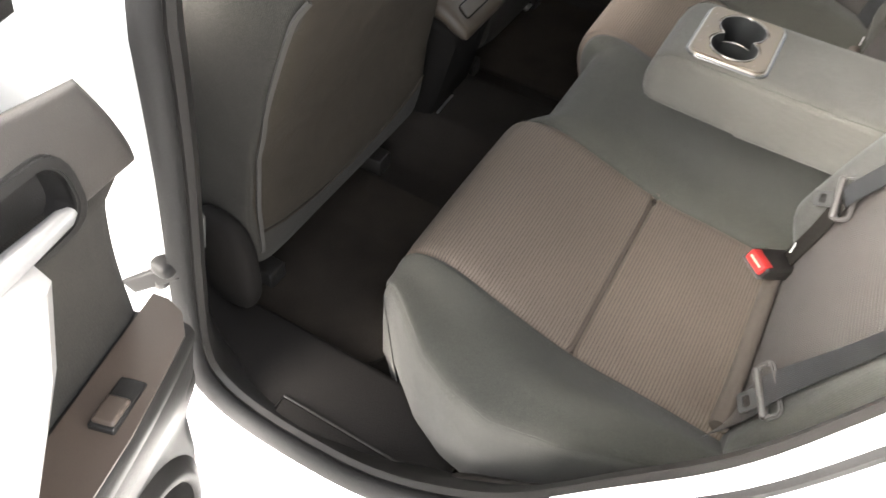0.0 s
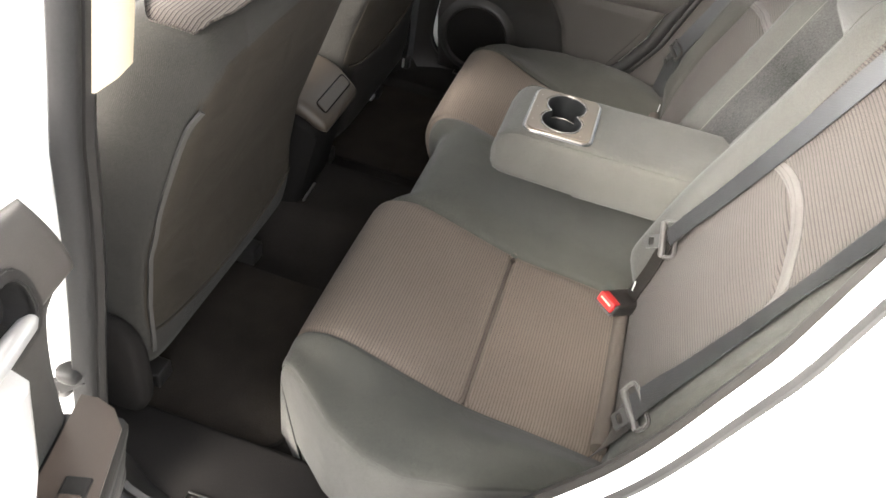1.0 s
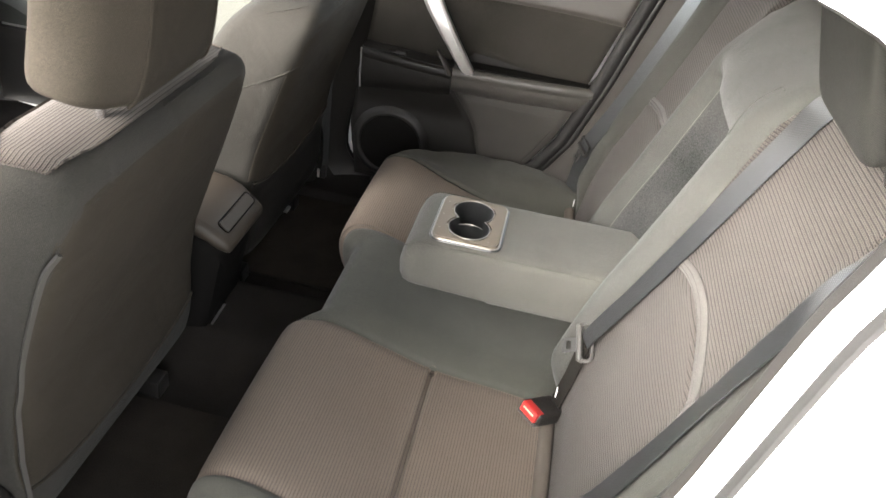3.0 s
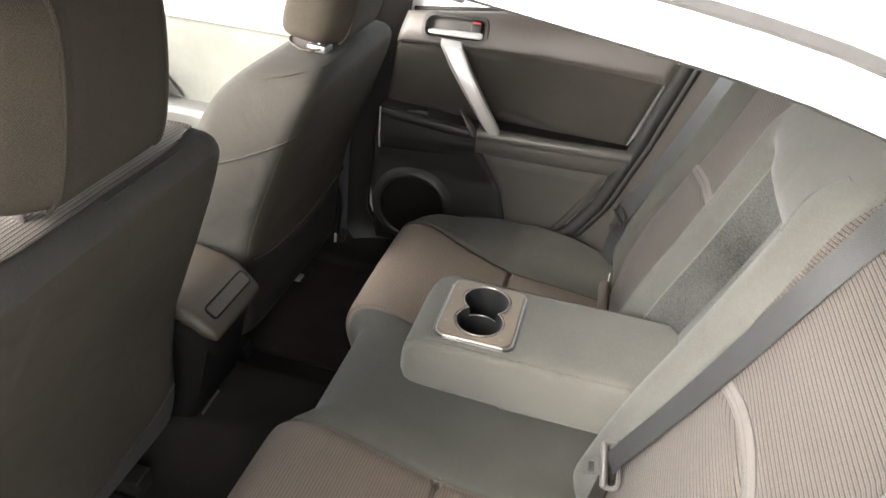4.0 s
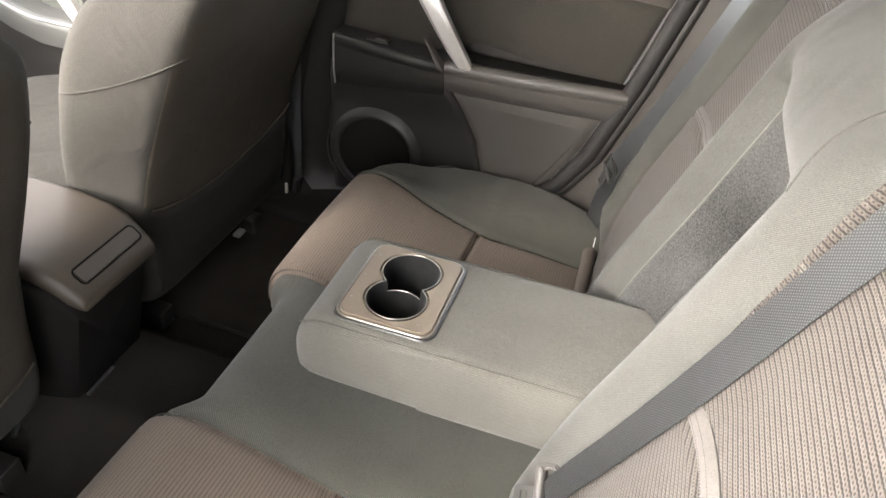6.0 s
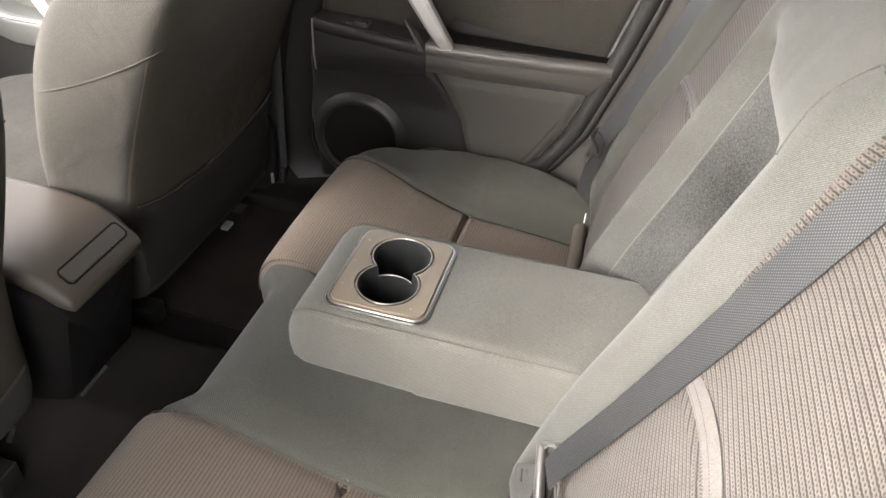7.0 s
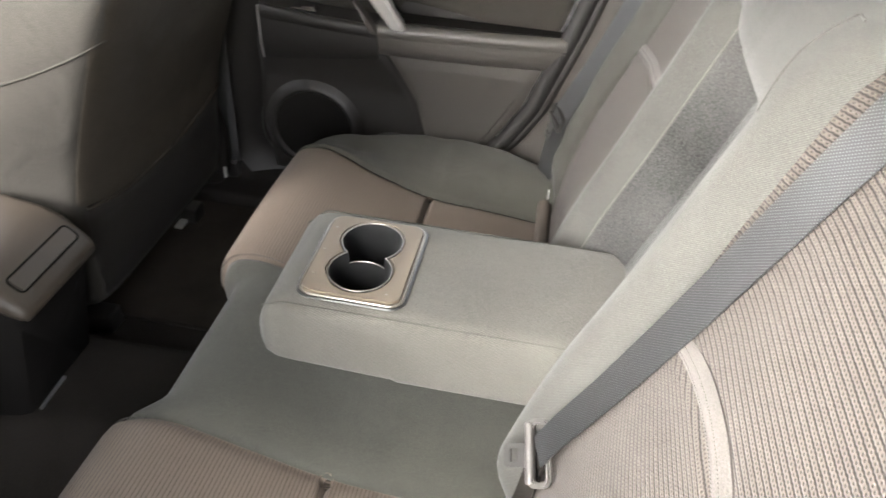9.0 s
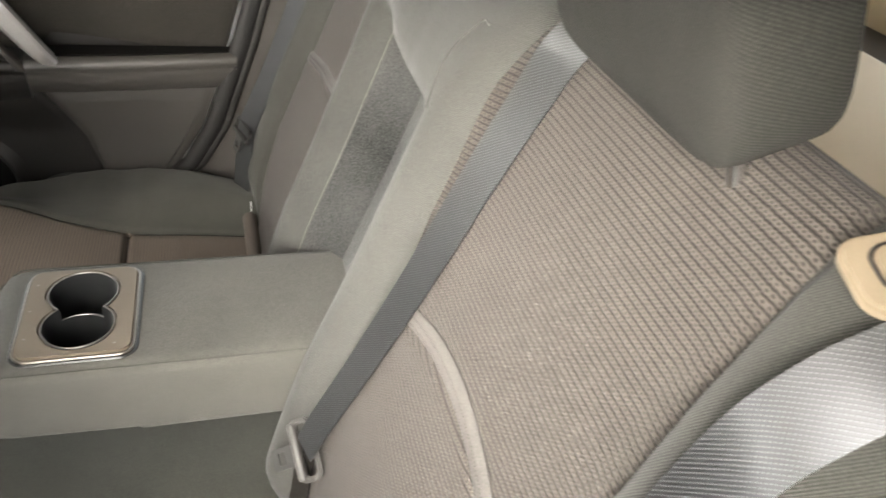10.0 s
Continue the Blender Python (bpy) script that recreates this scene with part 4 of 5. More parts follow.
def tongue(name, m, parent, mat=LATCH):
    """A latch plate: a rounded loop that holds the webbing, a thick bar and a short slotted blade."""
    plate = slab(name, bezel_outline(-0.034, 0.034, -0.013, 0.017, 0.010), 0.006, mat, [bezel_outline(-0.028, 0.028, -0.004, 0.011, 0.005)], "z", -0.003, bevel=0.002)
    plate.transform(m)
    t = part(name, plate, parent, "grey latch plate")
    bar = rounded_box("slot_bar", -0.031, 0.031, -0.013, -0.004, -0.0055, 0.0055, mat, 0.004)
    bar.transform(m)
    part("slot_bar", bar, t)
    blade = slab("blade", bezel_outline(-0.014, 0.010, -0.043, -0.010, 0.005), 0.0025, BLADE, [bezel_outline(-0.009, 0.005, -0.034, -0.025, 0.002)], "z", 0, bevel=0.0006)
    blade.transform(m)
    part("blade", blade, t, "dull steel blade")


tongue("latch_plate", frame_at((-0.082, -0.191, 0.648), (-0.15, 0.80, 0.58), (0.80, -0.30, 0.62)), belt)

for side in (-1, 1):
    b = thing("outer_seat_belt", "grey-blue webbing of an outer rear seat belt, stowed beside the backrest", "seat belt", (-0.1, side * 0.56, 0.5), group="rear seat belts")
    s = side
    path = [tuple(back_fn(np.array(s * y), np.array(at_height(1.12) + d)) + np.array([0.0, 0, 0.006])) for d, y in ((0.09, 0.572), (0.06, 0.570), (0.035, 0.566), (0.012, 0.560))]
    path += [tuple(back_fn(np.array(s * y), np.array(at_height(z))) + np.array([-0.007, 0, 0.002])) for z, y in ((1.10, 0.557), (1.06, 0.553), (1.0, 0.550), (0.92, 0.548), (0.83, 0.548), (0.74, 0.550))]
    path += [(-0.092, s * 0.553, 0.67), (-0.104, s * 0.556, 0.63), (-0.116, s * 0.55, 0.52)]
    part("webbing", strap("webbing", path, ((-0.38, 0.92, 0.08), (-0.37, 0.92, 0.08), (0.08, 0.99, 0), (0.22, 0.97, 0), (0.15, 0.98, 0), (-0.02, 1.0, 0), (-0.40, 0.90, 0.1), (0.60, 0.80, 0.0)) if s < 0 else ((0.45, -0.88, 0.0), (0.55, -0.83, 0)), 0.037 if s < 0 else 0.047, WEBBING), b)
    tongue("latch_plate", frame_at((-0.100, s * 0.555, 0.646), (-0.42, 0.90, 0.1), (0.45, 0.05, 0.88)) if s < 0 else frame_at((-0.109, s * 0.559, 0.635), (0.3, -1.0, -0.1), (0.25, 0.1, 0.95)), b, LATCH if s < 0 else PLASTIC)

b = thing("shoulder_belt", "grey-blue shoulder belt hanging along the black centre pillar", "seat belt", (-0.79, 0.66, 0.36))
path = [(-0.765, 0.622, 1.16), (-0.775, 0.640, 1.05), (-0.790, 0.648, 0.92), (-0.800, 0.652, 0.75), (-0.806, 0.655, 0.55), (-0.808, 0.657, 0.36)]
part("webbing", strap("webbing", path, ((0.95, 0.3, 0), (0.95, 0.3, 0)), 0.046, WEBBING), b)
part("anchor", rounded_box("anchor", -0.825, -0.79, 0.650, 0.668, 0.335, 0.375, PLASTIC, 0.005), b, "black belt anchor")

buckle = thing("belt_buckle", "black belt buckle with a red release button on the cushion", "belt buckle", (-0.12, -0.212, 0.47))
m = frame_at((-0.114, -0.214, 0.503), (0.60, 0.62, -0.30), (-0.62, 0.72, 0.0)) @ Matrix.Scale(1.12, 4)
part("buckle_body", rounded_box("buckle_body", -0.036, 0.036, -0.021, 0.021, -0.011, 0.011, PLASTIC, 0.006, turn=m), buckle)
part("release_button", rounded_box("release_button", -0.0415, -0.024, -0.0165, 0.0165, -0.0055, 0.0118, RED, 0.003, turn=m), buckle, "red release button")
part("button_frame", rounded_box("button_frame", -0.0400, -0.020, -0.0200, 0.0200, -0.0105, -0.0055, LATCH, 0.002, turn=m), buckle, "grey lower frame of the button")
part("button_mark", rounded_box("button_mark", -0.0425, -0.0410, -0.011, 0.011, 0.0035, 0.0062, BEIGE, 0.0005, turn=m), buckle, "pale print on the button")
part("buckle_strap", strap("buckle_strap", [(-0.100, -0.200, 0.500), (-0.094, -0.193, 0.530), (-0.088, -0.190, 0.562), (-0.084, -0.190, 0.598), (-0.080, -0.188, 0.640)], ((-0.5, 0.8, 0.0), (-0.5, 0.8, 0.1)), 0.026, CARPET, 0.003), buckle, "black buckle strap")

# ---- front seats ----
# height, rear x, front x, half width behind, half width ahead
FRONT = [(0.398, -0.80, -0.965, 0.225, 0.22), (0.405, -0.795, -0.970, 0.238, 0.232), (0.46, -0.785, -0.965, 0.242, 0.238), (0.55, -0.780, -0.945, 0.240, 0.240), (0.65, -0.762, -0.915, 0.232, 0.24),
         (0.75, -0.727, -0.890, 0.232, 0.243), (0.85, -0.690, -0.875, 0.230, 0.243), (0.91, -0.668, -0.850, 0.224, 0.236), (0.945, -0.658, -0.82, 0.211, 0.222),
         (0.967, -0.664, -0.79, 0.188, 0.20), (0.978, -0.678, -0.77, 0.15, 0.16), (0.981, -0.705, -0.745, 0.09, 0.09)]
FRONT_TAB = np.array(FRONT)
WIDE_TAB = FRONT_TAB.copy()  # the driver's seat has squarer shoulders
WIDE_TAB[-4:, 3:] = [(0.217, 0.226), (0.205, 0.212), (0.180, 0.186), (0.11, 0.11)]


REST_PLAN = [(1.0, -0.52), (1.0, 0.0), (1.0, 0.52), (0.93, 0.66), (0.50, 0.93), (-0.10, 1.0), (-0.75, 0.92), (-1.0, 0.55), (-1.0, 0.0), (-1.0, -0.55), (-0.75, -0.92), (-0.10, -1.0), (0.50, -0.93), (0.93, -0.66)]


def front_headrest(centre, half, m, parent):
    """A soft block whose rear face is set off from chamfered sides by two stitched creases."""
    plan = spline(REST_PLAN, 72, closed=True)
    rings = []
    for t in np.sin(np.linspace(-math.pi / 2, math.pi / 2, 26)):
        k = max(0.02, (1 - abs(t) ** 7) ** (1 / 5.5))
        rings.append([m @ Vector((half[0] * a * k + 0.010 * (1 - t * t), half[1] * b * k * (1 - 0.10 * t), half[2] * t)) + Vector(centre) for a, b in plan])
    rest = part("headrest", loft("headrest", rings, CLOTH_BACK, sharp=80), parent, "charcoal cloth headrest")
    for w in (-1, 1):
        cord = [m @ Vector((half[0] * 0.965 * (1 - abs(t) ** 7) ** (1 / 5.5) + 0.010 * (1 - t * t), w * half[1] * 0.61 * (1 - 0.10 * t), half[2] * t)) + Vector(centre) for t in np.linspace(-0.93, 0.93, 24)]
        part("crease", tube("crease", [tuple(p) for p in cord], 0.0026, CLOTH_BACK, 6), rest, "stitched crease")
    return rest


def front_seat(side):
    cy, up = side * 0.362, (0.03 if side < 0 else 0.0)
    seat = thing("front_seat", "charcoal cloth front seat seen from behind" if side < 0 else "charcoal cloth front seat with its inner side lit", "car seat", (-0.95, cy, 0.30), group="front seats")

    tab = WIDE_TAB if side < 0 else FRONT_TAB

    def row(z):
        return [float(np.interp(z, tab[:, 0], tab[:, i])) for i in (1, 2, 3, 4)]

    def widen(z, f, inner):
        """What the bolsters add to the half width; f: 0 at the front, 1 at the rear."""
        if not inner:
            return 0.016 * math.exp(-((z - 0.75) / 0.2) ** 2)
        if side > 0:
            return 0.050 * (1 - f) * math.exp(-((z - 0.745) / 0.17) ** 2)
        return 0.014 * math.exp(-((z - 0.80) / 0.2) ** 2)

    def boxy(inner):
        return 6.5 if inner and side > 0 else 11.0

    rows = spline(tab, 44)
    rings = []
    for z, xr, xf, wr, wf in rows:
        ring = []
        for t in np.linspace(0, 2 * math.pi, 64, endpoint=False):
            c, s = math.cos(t), math.sin(t)
            inner = s * side < 0
            e = 2 / boxy(inner)
            px, py = math.copysign(abs(c) ** e, c), math.copysign(abs(s) ** e, s)
            f = (px + 1) / 2
            w = wf + (wr - wf) * float(smooth01(np.array(f * 1.15))) + widen(z, f, inner)
            ring.append((xf + (xr - xf) * f, cy + w * py, z + up))
        rings.append(ring)
    body = part("backrest", loft("backrest", rings, CLOTH_FRONT, sharp=80), seat)

    def rear_at(k, z):
        """A point of the rear face: k from -1 to 1 across it."""
        xr, xf, wr, wf = row(z)
        inner = k * side < 0
        n = boxy(inner)
        f = (1 + max(0.0, 1 - abs(k) ** n) ** (1 / n)) / 2
        return xf + (xr - xf) * f, cy + k * (wr + widen(z, f, inner)), z + up

    def side_at(x, z):
        """A point of the tunnel-side face."""
        xr, xf, wr, wf = row(z)
        g = min(1.0, max(0.0, (x - xf) / (xr - xf)))
        w = wf + (wr - wf) * float(smooth01(np.array(g * 1.15))) + widen(z, g, True)
        n = boxy(True)
        return x, cy - side * w * max(0.0, 1 - abs(2 * g - 1) ** n) ** (1 / n), z + up

    def hem_z(k):
        return (0.570 if side > 0 else 0.455) + 0.036 * k * k

    def back_panel(k, v):
        p = np.empty(k.shape + (3,))
        for i in np.ndindex(*k.shape):
            z0, z1 = hem_z(k[i]), 0.958 - 0.030 * abs(k[i]) ** 5
            p[i] = rear_at(k[i], z0 + v[i] * (z1 - z0))
            p[i][0] += 0.0012
        return p
    uv = lambda U, V: back_panel(U, V)[..., 1:]
    panel = part("back_panel", padded("back_panel", back_panel, steps(-0.975, 0.975, 0.06), steps(0, 1, 0.03), CLOTH_BACK, tuck=0.0010, roll=0.004, skirt=0.002, uv=uv), body, "dark cloth rear panel")
    hem = []
    for k in np.linspace(-0.93, 0.93, 30):
        x, y, z = rear_at(k, hem_z(k) - 0.004)
        hem.append((x + 0.0015, y, z))
    part("hem", tube("hem", hem, 0.0026, CLOTH_BACK, 6), body, "curved pocket hem")
    if side > 0:
        def lower_back(k, v):
            p = np.empty(k.shape + (3,))
            for i in np.ndindex(*k.shape):
                p[i] = rear_at(k[i], 0.402 + v[i] * (hem_z(k[i]) - 0.012 - 0.402))
                p[i][0] += 0.003
            return p
        part("lower_cover", padded("lower_cover", lower_back, steps(-0.94, 0.94, 0.08), steps(0, 1, 0.05), PLASTIC, tuck=0.004, roll=0.006, skirt=0.005), body, "black cover under the hem")
    # outer edge strip, seams over the bolster
    if side < 0:
        strip = []
        for y, z in spline([(0.588, 0.900), (0.597, 0.878), (0.602, 0.82), (0.604, 0.758), (0.600, 0.68), (0.600, 0.57), (0.600, 0.446)], 40):
            k = (side * y - cy) / (row(z)[2] + 0.012)
            x = rear_at(max(-0.985, min(0.985, k)), z)[0]
            strip.append((x + 0.006, side * y, z + up))
        part("edge_strip", strap("edge_strip", strip, ((-0.5, side * 0.8, 0), (-0.5, side * 0.8, 0)), 0.006, EDGE, 0.004), body, "pale edge strip")
    seam = []
    for f in np.linspace(0, 1, 18):
        x, y, z = side_at(-0.872 + 0.188 * f, 0.803 + 0.068 * f ** 1.6)
        seam.append((x, y - side * 0.0004, z))
    part("side_seam", tube("side_seam", seam, 0.0018, CLOTH_FRONT, 6), body, "stitched side seam")
    shoulder = [(x, side * y - side * 0.001, z + up + 0.001) for x, y, z in spline([(-0.856, 0.104, 0.835), (-0.845, 0.110, 0.872), (-0.826, 0.118, 0.905), (-0.792, 0.134, 0.940), (-0.752, 0.150, 0.957), (-0.700, 0.176, 0.969), (-0.672, 0.225, 0.973), (-0.669, 0.30, 0.975), (-0.669, 0.37, 0.975)], 44)]
    part("shoulder_seam", tube("shoulder_seam", shoulder, 0.0013, CLOTH_FRONT, 6), body, "stitched shoulder seam")
    rest = front_headrest((-0.705, cy, 1.103 + up + (0.008 if side < 0 else 0.0)), (0.062, 0.126, 0.107), pose(0, 0, 0, 0, 8, 0).to_3x3(), seat)
    low = -0.012 if side < 0 else -0.003
    for k in (-1, 1):
        y = cy + k * 0.08
        part("post", tube("post", [(-0.705, y, z + up) for z in (0.95, 0.99, 1.03)], 0.006, CHROME), rest, "steel headrest post")
        part("post_guide", rounded_box("post_guide", -0.724, -0.688, y - 0.019, y + 0.019, 0.974 + up + low, 0.996 + up + low, GUIDE, 0.005), rest, "bright post guide")
    part("cushion", pillow("cushion", (-1.15, cy, 0.47), (0.27, 0.25, 0.10), CLOTH_FRONT, 4), seat)
    half, back = (0.198, -0.674) if side < 0 else (0.118, -0.690)

    def crown(y, v):
        k = np.abs(y - cy)
        ahead = (-0.795 if side < 0 else -0.775) + 0.05 * (k / half) ** 4
        x = ahead + v * (back - 0.018 * (k / half) ** 6 - ahead)
        drop = np.interp(k, [0, 0.11, 0.178, 0.205, 0.217, 0.226] if side < 0 else [0, 0.09, 0.15, 0.188, 0.211, 0.224], [0.983, 0.982, 0.979, 0.968, 0.946, 0.912])
        over = np.interp(x, [-0.80, -0.79, -0.77, -0.745, -0.705, -0.678, -0.668], [0.958, 0.967, 0.978, 0.981, 0.981, 0.978, 0.970])
        return np.stack([x, y, drop + over - 0.981 + up + 0.0042], -1)
    uv = lambda U, V: crown(U, V)[..., [1, 0]]
    part("ribbed_top", padded("ribbed_top", crown, steps(cy - half, cy + half, 0.01), steps(0, 1, 0.06), RIBS_FRONT, tuck=0.0016, roll=0.004, skirt=0.003, uv=uv), seat, "ribbed brown-grey cloth over the top")
    if side > 0:
        part("hinge_tag", rounded_box("hinge_tag", -0.797, -0.791, 0.600, 0.606, 0.366, 0.392, SILVER, 0.002), seat, "pale tag at the hinge cover")
        part("rail_cap", rounded_box("rail_cap", -0.838, -0.822, 0.44, 0.468, 0.335, 0.342, SILVER, 0.002), seat, "pale rail end cap")
    else:
        part("rail_cap", tube("rail_cap", [(-0.884, -0.118, 0.338), (-0.872, -0.130, 0.334), (-0.866, -0.146, 0.330)], 0.0045, GUIDE, 8), seat, "bright rail end")
    part("hinge_cover", pillow("hinge_cover", (-0.845, side * 0.620, 0.44), (0.055, 0.024, 0.105), SILL, 3), seat, "black plastic hinge cover")
    part("seat_rail", rounded_box("seat_rail", -1.35, -0.83, cy - 0.19, cy - 0.15, 0.29, 0.33, PLASTIC, 0.004), seat, "steel seat rail")
    part("seat_rail", rounded_box("seat_rail", -1.35, -0.83, cy + 0.15, cy + 0.19, 0.29, 0.33, PLASTIC, 0.004), seat, "steel seat rail")
    return seat


front_seat(-1)
front_seat(1)

# ---- centre console ----
console = thing("centre_console", "black and brown-grey plastic centre console between the front seats", "console", (-1.1, 0, 0.30))
rings = []
for x, z1, w, z0 in ((-1.5, 0.60, 0.09, 0.30), (-1.05, 0.60, 0.092, 0.30), (-0.85, 0.60, 0.092, 0.30), (-0.80, 0.595, 0.088, 0.30), (-0.765, 0.580, 0.082, 0.31), (-0.752, 0.565, 0.074, 0.34)):
    r = 0.02
    ring = []
    for cy_, cz_, a0 in ((w - r, z1 - r, 0), (-w + r, z1 - r, 90), (-w + 0.004, z0 + 0.004, 180), (w - 0.004, z0 + 0.004, 270)):
        rr = r if a0 < 180 else 0.004
        ring += [(x, cy_ + rr * math.cos(radians(a)), cz_ + rr * math.sin(radians(a))) for a in np.linspace(a0, a0 + 90, 5)]
    rings.append(ring)
shell = loft("console_body", rings, CONSOLE)
for v in shell.vertices:
    v.co.x -= 0.22 * max(0.0, 0.575 - v.co.z) * float(smooth01(np.array((v.co.x + 1.1) / 0.3)))
part("console_body", shell, console)
rings = []
for x, z0, z1, w in ((-1.08, 0.605, 0.63, 0.08), (-1.07, 0.608, 0.645, 0.088), (-0.95, 0.608, 0.650, 0.091), (-0.86, 0.607, 0.647, 0.092), (-0.81, 0.602, 0.640, 0.091), (-0.780, 0.592, 0.629, 0.089),
                     (-0.760, 0.576, 0.615, 0.086), (-0.745, 0.572, 0.602, 0.083), (-0.738, 0.572, 0.594, 0.080), (-0.735, 0.575, 0.589, 0.077)):
    r = min(0.022, (z1 - z0) * 0.45)
    ring = []
    for cy_, cz_, a0 in ((w - r, z1 - r, 0), (-w + r, z1 - r, 90), (-w + r, z0 + r, 180), (w - r, z0 + r, 270)):
        ring += [(x, cy_ + r * math.cos(radians(a)), cz_ + r * math.sin(radians(a))) for a in np.linspace(a0, a0 + 90, 6)]
    rings.append(ring)
lid = part("console_lid", loft("console_lid", rings, TAN, sharp=60), console, "brown-grey lid with a sloping rounded rear end")
SLOPE = Matrix.Translation((-0.7585, 0, 0.6125)) @ pose(0, 0, 0, 0, 40, 0)
slot = slab("ashtray_lid", bezel_outline(-0.0105, 0.0125, -0.058, 0.066, 0.006), 0.004, TAN, (), "z", -0.0005, bevel=0.001)
slot.transform(SLOPE)
part("ashtray_lid", slot, lid, "small flush flap")
groove = tube("flap_groove", [(x, y, 0.0018) for x, y in bezel_outline(-0.0122, 0.0142, -0.0597, 0.0677, 0.0075)], 0.0014, CONSOLE, 6, closed=True)
groove.transform(SLOPE)
part("flap_groove", groove, lid, "dark gap round the flap")
part("foot_strip", tube("foot_strip", [(-0.789, -0.003, 0.3785), (-0.788, -0.035, 0.3785), (-0.787, -0.066, 0.3775)], 0.003, GUIDE, 6), console, "bright strip at the foot")


# ---- doors ----
def door_front(z):
    return np.interp(z, [0.34, 0.5, 0.7, 0.9, 1.0, 1.1], [-0.72, -0.742, -0.722, -0.69, -0.668, -0.65])


def door_rear(z):
    return np.interp(z, [0.34, 0.40, 0.49, 0.575, 0.74, 0.884, 1.05, 1.1], [-0.44, -0.32, -0.232, -0.180, -0.122, -0.080, -0.030, -0.02])


def upper_line(u):
    return 0.886 + 0.030 * np.sin(u * math.pi * 0.62) - 0.020 * u


def belt_line(u):
    return 0.957 + 0.086 * u


HINGE = (-0.745, 0.83)


def rear_door(name, s, label, turn):
    """s: the side's sign. Built closed in the car's axes, then swung with its thing about the hinge."""
    door = thing(name, label, "car door", turn=turn, group="rear doors")

    def add(nm, data, parent=None, lab=""):
        data.transform(Matrix.Translation((-HINGE[0], -s * HINGE[1], 0)))
        ob = new(nm, data)
        ob.parent = parent or door
        return tagged(ob, lab)

    rise, ahead = (0.008, 0.026) if s < 0 else (0.0, 0.0)

    def surf(z0, z1, depth, u0=0.0, u1=1.0):
        def fn(u, v):
            uu = u0 + u * (u1 - u0)
            lo, hi = z0(uu), z1(uu)
            z = lo + v * (hi - lo)
            x0 = door_front(z) - ahead * smooth01((z - 0.86) / 0.03)
            x = x0 + uu * (door_rear(z) - x0)
            return np.stack([x, s * depth(uu, z, v), z + rise * smooth01((z - 0.80) / 0.08)], -1)
        return fn

    def panel(nm, fn, mat, lab, nu=40, nv=16, tuck=0.006, skirt=0.03):
        uv = lambda U, V: fn(U, V)[..., [0, 2]]
        return add(nm, padded(nm, fn, steps(0, 1, 1 / nu), steps(0, 1, 1 / nv), mat, tuck=tuck, roll=0.006, skirt=skirt, flip=s < 0, uv=uv), None, lab)

    back_loop = [(float(door_front(z)) + 0.004, z) for z in np.linspace(0.36, 0.945, 14)] + [(float(door_rear(z)) - 0.002, z) for z in np.linspace(1.025, 0.36, 16)]
    add("inner_panel", slab("inner_panel", back_loop, s * 0.008, PLASTIC, (), "y", s * 0.742), None, "black inner door panel")
    # trim pieces from top to bottom
    def trim_depth(u, v):
        return 0.697 + 0.045 * v ** 2 * (0.60 + 0.40 * smooth01(u * 2)) + 0.004 * np.cos(u * 3)

    HX, HZ = (-0.558, 0.936) if s > 0 else (-0.572, 0.924)

    def trim_y(x, z):
        """Depth of the upper trim's face at a place."""
        z = z - rise
        x0 = door_front(z) - ahead
        u = (x - x0) / (door_rear(z) - x0)
        return trim_depth(u, (z - upper_line(u)) / (belt_line(u) - upper_line(u)))

    trim_fn = surf(upper_line, belt_line, lambda u, z, v: trim_depth(u, v))
    tu, tv = steps(0, 1, 1 / 90), steps(0, 1, 1 / 36)

    def handle_hole(i, j):
        x, _, z = trim_fn(np.array((tu[i] + tu[i + 1]) / 2), np.array((tv[j] + tv[j + 1]) / 2))
        a, b = x - HX, z - HZ - 0.05 * (x - HX)
        return (a / 0.0735) ** 4 + (b / 0.0245) ** 4 < 1
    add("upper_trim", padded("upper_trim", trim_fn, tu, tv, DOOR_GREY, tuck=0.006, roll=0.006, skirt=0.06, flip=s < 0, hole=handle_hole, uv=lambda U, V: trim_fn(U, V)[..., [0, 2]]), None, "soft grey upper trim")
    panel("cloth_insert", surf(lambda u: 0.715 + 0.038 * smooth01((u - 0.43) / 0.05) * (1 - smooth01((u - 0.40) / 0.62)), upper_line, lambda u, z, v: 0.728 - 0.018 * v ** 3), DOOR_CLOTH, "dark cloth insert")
    def edge_x(z):
        return np.interp(z, [0.35, 0.40, 0.46, 0.55, 0.62, 0.68], [-0.395, -0.378, -0.374, -0.398, -0.440, -0.478])

    def lower(front):
        def fn(u, v):
            z = 0.345 + v * 0.325
            a, b = (door_front(z), edge_x(z)) if front else (edge_x(z), door_rear(z))
            x = a + u * (b - a)
            y = 0.706 - (0.022 if front else 0.010) * smooth01((z - 0.56) / 0.1) + (0.0 if front else -0.002)
            y = y + 0.0025 * np.exp(-((z - 0.648) / 0.006) ** 2) * (not front) * smooth01((x + 0.46) / 0.02) * smooth01((-0.15 - x) / 0.02)
            return np.stack([x, s * y, z], -1)
        return fn
    panel("lower_trim", lower(True), PLASTIC, "black plastic lower trim", nv=40)
    panel("lower_trim_rear", lower(False), DOOR_LOW, "grey plastic lower trim", nv=40)
    # armrest: two moulded lengths
    for nm, x0, x1, yi, mat in (("armrest_front", -0.715, -0.472, 0.664, PLASTIC), ("armrest_rear", -0.470, -0.110, 0.660, DOOR_LOW)):
        rings = []
        n = 18
        for k in range(n + 1):
            f = k / n
